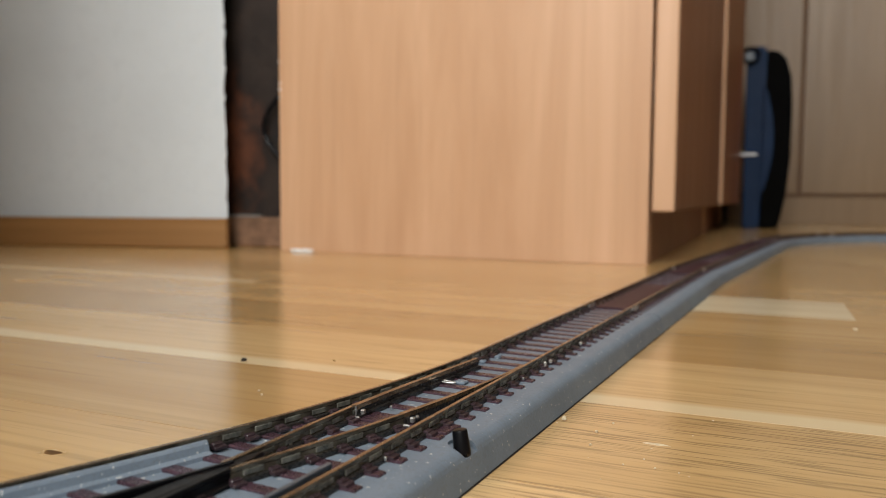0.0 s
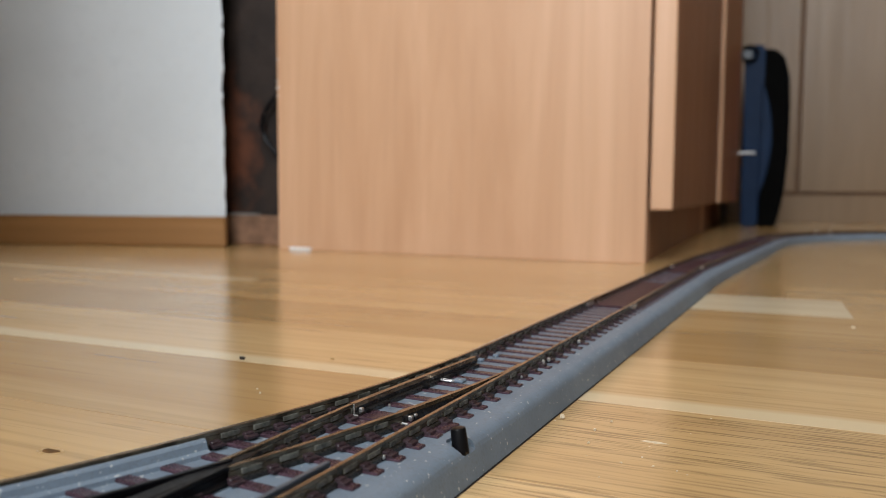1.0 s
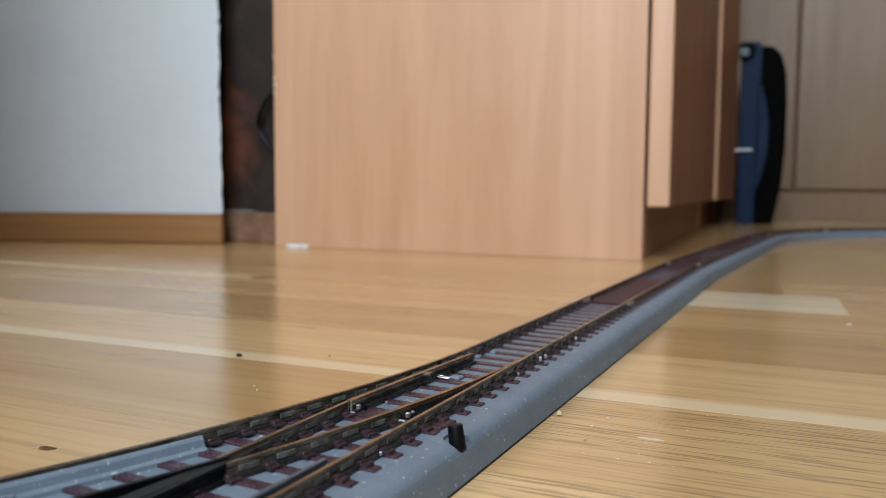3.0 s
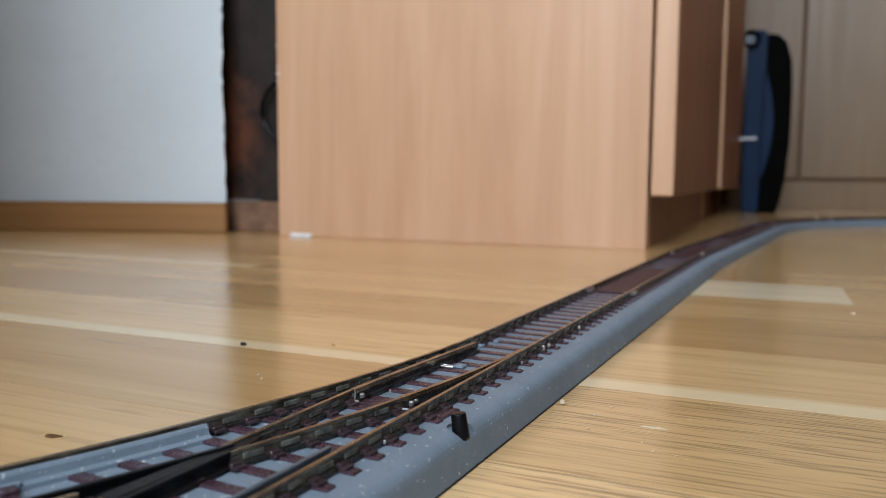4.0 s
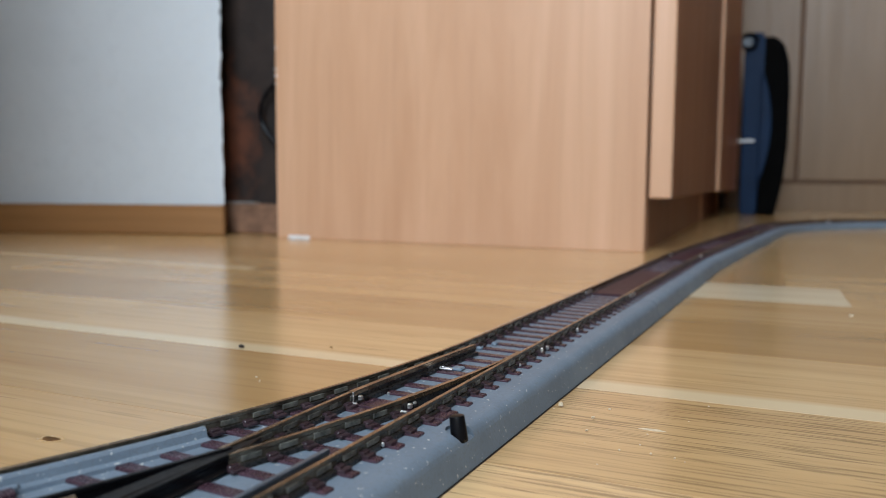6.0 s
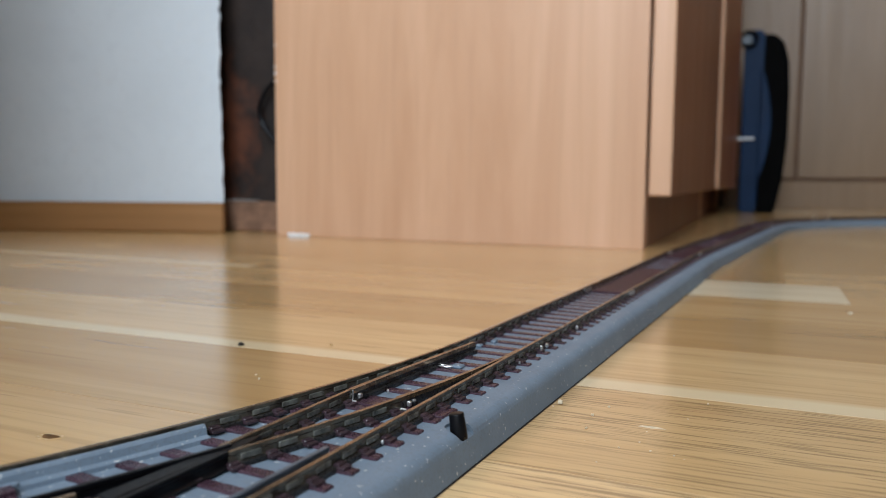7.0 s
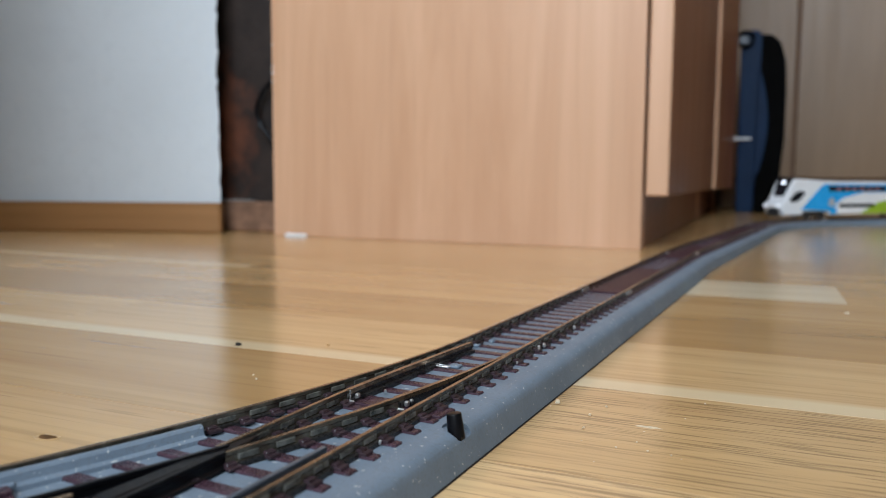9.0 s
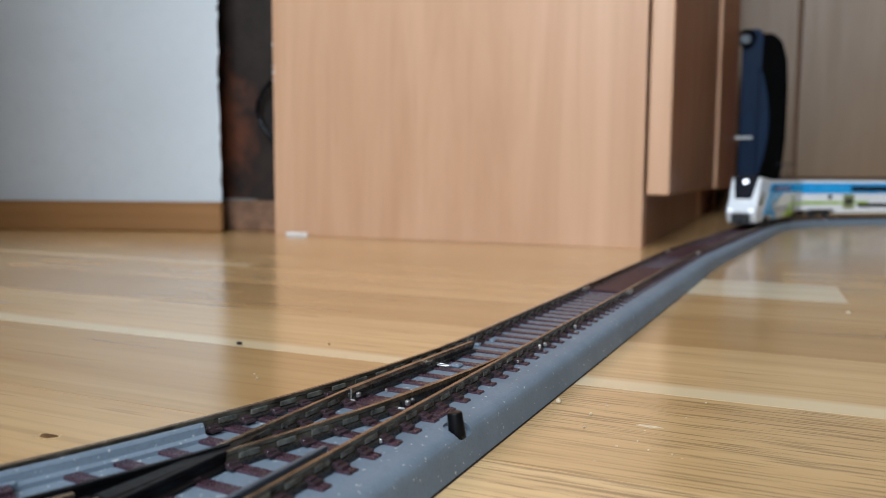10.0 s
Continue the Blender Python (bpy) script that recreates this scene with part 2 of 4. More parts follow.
def plate(points, axis, lo, hi, bev=0.0):
    """A flat outline of (a, b) points, thick from lo to hi along the axis 'x', 'y' or 'z'."""
    b = bmesh.new()
    put = {"x": lambda p, t: (t, p[0], p[1]), "y": lambda p, t: (p[0], t, p[1]), "z": lambda p, t: (p[0], p[1], t)}[axis]
    low = [b.verts.new(put(p, lo)) for p in points]
    top = [b.verts.new(put(p, hi)) for p in points]
    k = len(points)
    b.faces.new(low)
    b.faces.new(list(reversed(top)))
    for i in range(k):
        b.faces.new((low[i], top[i], top[(i + 1) % k], low[(i + 1) % k]))
    bmesh.ops.recalc_face_normals(b, faces=b.faces)
    if bev:
        bmesh.ops.bevel(b, geom=b.edges[:], offset=bev, segments=2, profile=0.5, affect="EDGES")
    return b


def tube(points, radius, sides=8):
    b = bmesh.new()
    rings = []
    pts = [Vector(p) for p in points]
    for i, p in enumerate(pts):
        d = (pts[min(i + 1, len(pts) - 1)] - pts[max(i - 1, 0)]).normalized()
        a = d.cross(Vector((0, 0, 1)) if abs(d.z) < 0.9 else Vector((1, 0, 0))).normalized()
        c = d.cross(a)
        rings.append([b.verts.new(p + (a * math.cos(q) + c * math.sin(q)) * radius) for q in
                      [2 * math.pi * k / sides for k in range(sides)]])
    for r, s in zip(rings, rings[1:]):
        for k in range(sides):
            b.faces.new((r[k], r[(k + 1) % sides], s[(k + 1) % sides], s[k]))
    b.faces.new(rings[0])
    b.faces.new(rings[-1])
    return b


def sweep(stations, profile):
    """A closed (offset to the right, z) profile carried along stations of (x, y, heading in radians)."""
    b = bmesh.new()
    rings = []
    for x, y, h in stations:
        rx, ry = math.cos(h), -math.sin(h)
        rings.append([b.verts.new((x + rx * o, y + ry * o, z)) for o, z in profile])
    k = len(profile)
    for r, s in zip(rings, rings[1:]):
        for i in range(k):
            b.faces.new((r[i], r[(i + 1) % k], s[(i + 1) % k], s[i]))
    b.faces.new(rings[0])
    b.faces.new(rings[-1])
    return b


# ---------------------------------------------------------------- the line of the railway
H0 = radians(26.8)
KINK, BEND, CURVE, RADIUS, ARC = 0.47, 0.825, 0.33, 0.36, radians(90)
AXIS = -0.0751
D0 = Vector((math.sin(H0), math.cos(H0)))
N0 = Vector((math.cos(H0), -math.sin(H0)))
H1 = H0 + radians(2.9)
D1 = Vector((math.sin(H1), math.cos(H1)))
N1 = Vector((math.cos(H1), -math.sin(H1)))


def line(s):
    """Place and heading on the axis of the main track, s metres along it."""
    if s <= KINK:
        p = D0 * s + N0 * AXIS
        return p.x, p.y, H0
    start = D0 * KINK + N0 * AXIS
    if s <= BEND:
        p = start + D1 * (s - KINK)
        return p.x, p.y, H1
    a = min((s - BEND) / CURVE, ARC)
    p = start + D1 * (BEND - KINK) + N1 * CURVE * (1 - math.cos(a)) + D1 * CURVE * math.sin(a)
    h = H1 + a
    more = max(0.0, s - BEND - ARC * CURVE)
    return p.x + math.sin(h) * more, p.y + math.cos(h) * more, h


TOE, SPREAD = 0.189, radians(24)                # where the branch leaves, and how far it turns


def branch(q):
    """The axis of the branch, q metres back from the toe of the points."""
    a = min(max(q, 0) / RADIUS, SPREAD)
    s = TOE - RADIUS * math.sin(a) - max(0.0, q - SPREAD * RADIUS) * math.cos(a)
    n = AXIS - RADIUS * (1 - math.cos(a)) - max(0.0, q - SPREAD * RADIUS) * math.sin(a)
    if q < 0:
        s, n = TOE - q, AXIS
    p = D0 * s + N0 * n
    return p.x, p.y, H0 + a


def stations(fn, a, b, step):
    k = max(1, int(math.ceil((b - a) / step)))
    return [fn(a + (b - a) * i / k) for i in range(k + 1)]


HALF, TOP, SLEEP_TOP, RAIL_TOP = 0.0087, 0.0070, 0.0074, 0.0099
SHOULDER = [(0.0202, 0.0), (0.0198, 0.0016), (0.0192, 0.0034)] + [
    (0.0157 + 0.0033 * math.cos(radians(a)), TOP - 0.0026 + 0.0026 * math.sin(radians(a))) for a in (12, 30, 48, 66, 80, 90)]
BED = [(-o if z == 0 else 0.0016 - o, z) for o, z in SHOULDER] + list(reversed(SHOULDER))

# thin dark strip that draws the contact shadow where roadbed meets floor
FOOT_SHADE = [(0.0190, 0.0001), (0.0204, 0.0001), (0.0203, 0.0003), (0.0190, 0.0003)]


def rail_profile(off):
    w, h, f = 0.00045, 0.00028, 0.0010
    zt, zb = RAIL_TOP, SLEEP_TOP - 0.0002
    half = [(f, zb), (f, zb + 0.0004), (h, zb + 0.0008), (h, zt - 0.0009), (w, zt - 0.0007), (w, zt - 0.0001), (w - 0.0001, zt)]
    return [(off + o, z) for o, z in half] + [(off - o, z) for o, z in reversed(half)]


def rail_part(name, st, off, parent, label="brownish tarnished metal rail"):
    """A rail with a worn brown running face and a dark web."""
    ob = part(name, sweep(st, rail_profile(off)), WEB, parent, label)
    ob.data.materials.append(RAIL)
    for f in ob.data.polygons:
        if f.normal.z > 0.5 and f.center.z > RAIL_TOP - 0.0003:
            f.material_index = 1
    return ob


def sleeper_mesh(half, width=0.0025):
    me = bpy.data.meshes.new("sleeper")
    b = box(-half, half, -width / 2, width / 2, TOP - 0.0004, SLEEP_TOP, 0.0002)
    b.to_mesh(me)
    b.free()
    me.materials.append(SLEEPER)
    return me


def chair_mesh():
    me = bpy.data.meshes.new("rail_chair")
    b = bmesh.new()
    for s in (-1, 1):
        box(s * 0.0017 - 0.0008, s * 0.0017 + 0.0008, -0.0012, 0.0012, SLEEP_TOP - 0.0001, SLEEP_TOP + 0.0005, 0.0001, 1, b)
        box(s * 0.0009 - 0.0006, s * 0.0009 + 0.0006, -0.0010, 0.0010, SLEEP_TOP, SLEEP_TOP + 0.0009, 0.0002, 1, b)
    b.to_mesh(me)
    b.free()
    me.materials.append(CHAIR)
    return me


def put(x, y, h, off=0.0):
    return Matrix.Translation((x + math.cos(h) * off, y - math.sin(h) * off, 0)) @ Matrix.Rotation(-h, 4, "Z")


# ---------------------------------------------------------------- setting
ROOM = Matrix.Rotation(radians(TURN), 4, "Z")


def structure(name, bm, mat, label, category, m=ROOM):
    ob = part(name, bm, mat)
    ob.matrix_world = m
    return tagged(ob, label, category, kind="structure")


floor = structure("floor", box(WALL_L - 0.1, WALL_R + 0.1, WALL_B - 0.1, WALL_F + 0.1, -0.06, -0.0125), SHADE,
                  "lacquered honey-coloured oak strip parquet floor", "floor")
structure("ceiling", box(WALL_L - 0.1, WALL_R + 0.1, WALL_B - 0.1, WALL_F + 0.1, HIGH, HIGH + 0.1), CEIL, "plain white painted ceiling", "ceiling")
structure("wall_west", box(WALL_L - 0.12, WALL_L, WALL_B, WALL_F, -0.05, HIGH), ROOMWALL, "plain beige papered room wall", "wall")
structure("wall_east", box(WALL_R, WALL_R + 0.12, WALL_B, WALL_F, -0.05, HIGH), ROOMWALL, "plain beige papered room wall", "wall")
structure("wall_north", box(WALL_L - 0.12, WALL_R + 0.12, WALL_F, WALL_F + 0.12, -0.05, HIGH), ROOMWALL, "plain beige papered room wall", "wall")
south = bmesh.new()
for u0, u1, z0, z1 in ((WALL_L - 0.12, WIN[0], -0.05, HIGH), (WIN[1], WALL_R + 0.12, -0.05, HIGH),
                       (WIN[0], WIN[1], -0.05, WIN[2]), (WIN[0], WIN[1], WIN[3], HIGH)):
    box(u0, u1, WALL_B - 0.2, WALL_B, z0, z1, 0, 1, south)
structure("wall_south", south, ROOMWALL, "beige papered wall with a wide window opening", "wall")
# unseen stub, added to block window light from the white wall's left part
structure("wall_partition", box(WALL_L + 0.002, -0.475, 0.10, 0.15, -0.05, HIGH), ROOMWALL, "unseen beige wall stub added to shade the white wall's left part", "wall")
win = empty("window_1", ROOM, "wide white-framed window behind the camera", "window", kind="structure")
for nm, u0, u1, z0, z1 in (("window_frame", WIN[0], WIN[0] + 0.05, WIN[2], WIN[3]), ("window_frame", WIN[1] - 0.05, WIN[1], WIN[2], WIN[3]),
                           ("window_frame", WIN[0] + 0.05, WIN[1] - 0.05, WIN[3] - 0.05, WIN[3]),
                           ("window_sill", WIN[0] + 0.05, WIN[1] - 0.05, WIN[2], WIN[2] + 0.04)):
    part(nm, box(u0, u1, WALL_B - 0.16, WALL_B - 0.10, z0, z1, 0.004), WHITE, win)

# the white papered wall with its torn edge, and the dark bare wall behind it
SLANT = 5.1
WALL_M = Matrix.Translation((-0.2133, 0.7217, 0)) @ Matrix.Rotation(radians(-SLANT), 4, "Z")


def torn_wall():
    rng = random.Random(4)
    b = bmesh.new()
    edge = []
    z = -0.02
    while z < HIGH:
        edge.append((rng.uniform(-0.0013, 0.0013) + 0.0004 * math.sin(z * 37), z))
        z += rng.uniform(0.004, 0.011) if z < 0.5 else 0.2
    edge.append((0.0, HIGH))
    rows = []
    for x, zz in edge:
        rows.append([b.verts.new((x, 0.0, zz)), b.verts.new((x * 0.5 - 0.006, 0.012, zz)), b.verts.new((-1.65, 0.012, zz)), b.verts.new((-1.65, 0.0, zz))])
    for r, s in zip(rows, rows[1:]):
        for i in range(4):
            b.faces.new((r[i], r[(i + 1) % 4], s[(i + 1) % 4], s[i]))
    b.faces.new(rows[0])
    b.faces.new(rows[-1])
    return b


paper = structure("wall_papered", torn_wall(), PLASTER, "white papered wall with a ragged torn edge", "wall", WALL_M)
paper.data.materials.append(OLD)
for f in paper.data.polygons:
    if f.normal.x > 0.6:
        f.material_index = 1
structure("baseboard", box(-1.6, 0.0035, -0.009, -0.0002, 0.0, 0.0285, 0.0015), SKIRT, "low brown oak baseboard along the white wall", "baseboard", WALL_M)
structure("wall_recess", box(-0.62, -0.4145, 0.612, 0.70, -0.02, HIGH), OLD, "dark stained bare wall in a narrow recess", "wall")
structure("baseboard", box(-0.500, -0.4150, 0.602, 0.6115, 0.0, 0.0295, 0.002), SCUFFED, "scuffed brown baseboard in the dark recess", "baseboard")
structure("trim", box(-0.494, -0.455, 0.6022, 0.6112, 0.0297, 0.0312, 0.0005), ROOMWALL, "pale paint edge along the recess baseboard", "trim")


# ---------------------------------------------------------------- furniture
def cabinet(n0, n1, proud, ajar, label):
    """A veneered unit: side panels, back, plinth, shelf and one door or a pair, the first of which may stand ajar."""
    u0, u1, top = -0.4105, -0.0807, 1.15
    c = empty("cabinet", ROOM @ Matrix.Translation((u0, n0, 0)), label, "cabinet", "beech cabinets in a row")
    w, d = u1 - u0, n1 - n0
    part("side_panel", box(0, w, 0, 0.018, 0, top, 0.0004), BEECH, c)
    part("side_panel", box(0, w, d - 0.018, d, 0, top, 0.0012), BEECH, c)
    part("back_panel", box(0, 0.006, 0.0185, d - 0.0185, 0.03, top - 0.02), BEECH, c)
    if n0 < 0.6:
        for z, r in ((0.146, 0.0010), (0.152, 0.0006), (0.139, 0.0005), (0.171, 0.0005)):
            part("chip", box(-0.0006, 0.0012 + r, -0.0003, 0.0016, z, z + r * 1.7, 0.0002), PAPER, c, "pale chip in the veneer edge")
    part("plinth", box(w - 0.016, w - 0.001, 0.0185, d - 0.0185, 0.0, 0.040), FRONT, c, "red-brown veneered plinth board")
    part("bottom", box(0.0065, w - 0.001, 0.0185, d - 0.0185, 0.0405, 0.057), BEECH, c)
    part("top_board", box(0.0, w, 0, d, top + 0.0005, top + 0.019, 0.001), BEECH, c)
    leaves = ((0.0015, d - 0.002, 0.0),) if not ajar else ((0.0015, 0.186, ajar), (0.190, d - 0.002, 0.0))
    for y0, y1, swing in leaves:
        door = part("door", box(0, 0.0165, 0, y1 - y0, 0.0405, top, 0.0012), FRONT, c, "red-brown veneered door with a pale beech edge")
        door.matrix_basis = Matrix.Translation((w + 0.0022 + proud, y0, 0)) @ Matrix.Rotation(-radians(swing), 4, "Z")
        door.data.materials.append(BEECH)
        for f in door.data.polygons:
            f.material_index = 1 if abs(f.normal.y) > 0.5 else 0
        knuckle = part("hinge", box(w - 0.03, w + 0.003 + proud, y0 + 0.021, y0 + 0.033, 0.12, 0.16, 0.001), STEEL, door)
        knuckle.matrix_basis = door.matrix_basis.inverted()
    return c


cabinet(0.577, 1.143, 0.0, 0.0, "light beech cabinet with a red-brown door overhanging its plinth")
cabinet(1.146, 1.590, 0.0045, 5.2, "light beech cabinet with its red-brown door slightly ajar")


def wardrobe():
    c = empty("wardrobe", ROOM @ Matrix.Translation((-0.070, 1.600, 0)), "tall beech wardrobe with closed doors and dark joints", "wardrobe")
    part("plinth", box(0, 1.9, 0.0, 0.018, 0, 0.0515, 0.001), BEECH_FAR_DIM, c)
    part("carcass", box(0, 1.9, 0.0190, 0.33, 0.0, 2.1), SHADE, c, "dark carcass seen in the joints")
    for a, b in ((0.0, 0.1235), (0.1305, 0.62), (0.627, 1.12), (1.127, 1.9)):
        part("door", box(a, b, -0.001, 0.019, 0.0585, 2.08, 0.0015), BEECH_FAR_DIM, c)
    part("joint_filler", box(0.1237, 0.1303, 0.004, 0.0188, 0.0585, 2.08), SHADE, c, "brown strip in the door joint")
    part("joint_filler", box(0, 1.9, 0.004, 0.0188, 0.0517, 0.0583), SHADE, c, "brown strip above the plinth")
    return c


wardrobe()


def blue_case():
    """An upright case, seen on its narrow side: blue half shell, black rounded half, a ring handle."""
    c = empty("upright_case", ROOM @ Matrix.Translation((-0.0445, 1.342, 0)), "upright blue and black plastic case leaning by the cabinet door", "case")
    part("blue_shell", plate([(0.009, 0.004), (0.012, 0.0), (0.032, 0.0), (0.035, 0.006), (0.0385, 0.288), (0.034, 0.296), (0.012, 0.296), (0.008, 0.288)], "y", 0.0, 0.16, 0.002),
         BLUE_SHELL, c, "dark blue half shell")
    bulge = [(0.0355, 0.02)] + [(0.0365 + 0.0165 * math.sin(math.pi * k / 14) ** 0.8, 0.055 + 0.18 * k / 14) for k in range(15)] + [(0.0375, 0.25)]
    part("bulge", plate(bulge, "y", -0.004, 0.10, 0.0015), BLUE_SHELL, c, "blue bulging lid")
    shell = [(0.0355, 0.0), (0.062, 0.0), (0.067, 0.02), (0.074, 0.06), (0.0785, 0.12), (0.0785, 0.20), (0.076, 0.245), (0.068, 0.275),
             (0.055, 0.288), (0.0390, 0.290)]
    part("black_shell", plate(shell, "y", 0.006, 0.15, 0.003), RUBBER, c, "black rounded half shell")
    ring = []
    for k in range(25):
        a = 2 * math.pi * k / 24
        ring.append((0.014 + 0.013 * math.cos(a), -0.007, 0.281 + 0.012 * math.sin(a)))
    part("ring_handle", tube(ring, 0.0024, 8), RUBBER, c, "dark oval ring handle", True)
    part("lock_plate", box(0.004, 0.020, -0.004, -0.0005, 0.273, 0.288, 0.002), CHECK, c)
    part("clasp", box(-0.008, 0.029, -0.0045, -0.0005, 0.1195, 0.1235, 0.001), WHITE, c, "thin pale metal clasp")
    return c


blue_case()
tagged(part("power_cable", tube([room(-0.424 - 0.024 * math.sin(math.pi * k / 16), 0.604, 0.150 - 0.0042 * k) for k in range(17)], 0.0022), BLACK, None, "", True),
       "black cable hanging in the dark recess", "cable")
bit = part("paper_scrap", plate([(-0.011, -0.0015), (-0.006, -0.0030), (0.001, -0.0012), (0.008, -0.0026), (0.011, 0.0010), (0.004, 0.0022), (-0.002, 0.0008), (-0.009, 0.0024)], "z", 0.0002, 0.0030, 0.0003), PAPER)
bit.matrix_world = Matrix.Translation(room(-0.383, 0.5712, 0)) @ Matrix.Rotation(radians(TURN), 4, "Z")
tagged(bit, "small white paper scrap lying at the cabinet's foot", "paper")


# ---------------------------------------------------------------- railway
TRACKS = "model railway track pieces"
PITCH = 0.0070


def fill_sleepers(t, a, b, fn, half, me_s, me_c, chairs=True):
    k = int(round((b - a) / PITCH))
    for i in range(k):
        x, y, h = fn(a + (i + 0.5) * (b - a) / k)
        share("sleeper", me_s, t, put(x, y, h))
        if chairs:
            for off in (-HALF, HALF):
                share("rail_chair", me_c, t, put(x, y, h, off))


S_MESH, C_MESH = sleeper_mesh(0.0127), chair_mesh()
PANELS = ((0.294, 0.384), (0.449, 0.468), (0.472, 0.534), (0.612, 0.790))   # stretches with a flat filling between the rails


def track_piece(a, b, step, label, chairs=True):
    t = empty("track_piece", Matrix.Identity(4), label, "model track", TRACKS)
    st = stations(line, a + 0.0003, b - 0.0003, step)
    part("roadbed", sweep(st, BED), BALLAST, t, "grey moulded plastic roadbed", True)
    part("foot_edge", sweep(st, FOOT_SHADE), SPECK_AND_SHADE, t, "dark strip for the contact shade at the roadbed's foot")
    for off in (-HALF, HALF):
        part("rail", sweep(st, rail_profile(off)), RAIL, t, "brownish tarnished metal rail")
        x, y, h = line(a)
        j = share("rail_joiner", JOINER, t, put(x, y, h, off))
    fill_sleepers(t, a, b, line, 0.0127, S_MESH, C_MESH, chairs)
    for lo, hi in PANELS:
        if a <= lo and hi <= b:
            part("infill_panel", sweep(stations(line, lo, hi, 0.5), [(-0.0070, TOP), (0.0070, TOP), (0.0070, SLEEP_TOP + 0.0003), (0.0066, SLEEP_TOP + 0.0006), (-0.0066, SLEEP_TOP + 0.0006),
                 (-0.0070, SLEEP_TOP + 0.0003)]), INFILL, t, "flat red-brown panel between the rails")
    return t


JOINER = bpy.data.meshes.new("rail_joiner")
jb = bmesh.new()
for sx in (-1, 1):
    box(sx * 0.00075 - 0.00025, sx * 0.00075 + 0.00025, -0.004, 0.004, SLEEP_TOP + 0.0002, SLEEP_TOP + 0.0018, 0.0001, 1, jb)
jb.to_mesh(JOINER)
jb.free()
JOINER.materials.append(STEEL)

J1 = 0.292
track_piece(J1, KINK, 0.3, "straight grey roadbed track with brown sleepers on the parquet")
track_piece(KINK, BEND, 0.3, "straight grey roadbed track beside the cabinet plinth")
for i in range(3):
    track_piece(BEND + ARC * CURVE * i / 3, BEND + ARC * CURVE * (i + 1) / 3, 0.018, "curved grey roadbed track with brown sleepers", i < 2)
track_piece(BEND + ARC * CURVE, 2.30, 0.5, "straight grey roadbed track with brown sleepers", False)
track_piece(2.30, 3.30, 0.5, "straight grey roadbed track with brown sleepers", False)


def notch(ob, cutter):
    """Cuts the cutter's shape out of ob's mesh."""
    me = bpy.data.meshes.new("cutter")
    bmesh.ops.recalc_face_normals(cutter, faces=cutter.faces)
    cutter.to_mesh(me)
    cutter.free()
    co = new("cutter", me)
    mod = ob.modifiers.new("notch", "BOOLEAN")
    mod.operation, mod.solver, mod.object = "DIFFERENCE", "EXACT", co
    bpy.context.view_layer.update()
    done = bpy.data.meshes.new_from_object(ob.evaluated_get(bpy.context.evaluated_depsgraph_get()))
    ob.modifiers.clear()
    ob.data = done
    bpy.data.objects.remove(co)
    bpy.data.meshes.remove(me)
    fine = bmesh.new()
    fine.from_mesh(done)
    for e in fine.edges:
        e.smooth = len(e.link_faces) == 2 and e.calc_face_angle(3.0) < 0.6
    fine.to_mesh(done)
    fine.free()


def web_plate_mesh():
    """The moulded filling between two rail chairs: a dark foot bar and a pale plate against the web, on both sides."""
    me = bpy.data.meshes.new("web_plate")
    b = bmesh.new()
    for sx in (-1, 1):
        lo, hi = sorted((sx * 0.0004, sx * 0.0012))
        box(lo, hi, -0.0034, 0.0034, SLEEP_TOP - 0.0005, SLEEP_TOP + 0.0005, 0.0001, 1, b)
        lo, hi = sorted((sx * 0.00022, sx * 0.00055))
        box(lo, hi, -0.0019, 0.0019, SLEEP_TOP + 0.0007, SLEEP_TOP + 0.0017, 0.0001, 1, b)
    for f in b.faces:
        f.material_index = 1 if f.calc_center_median().z > SLEEP_TOP + 0.0006 else 0
    b.to_mesh(me)
    b.free()
    me.materials.append(BLADE)
    me.materials.append(PLATE)
    return me


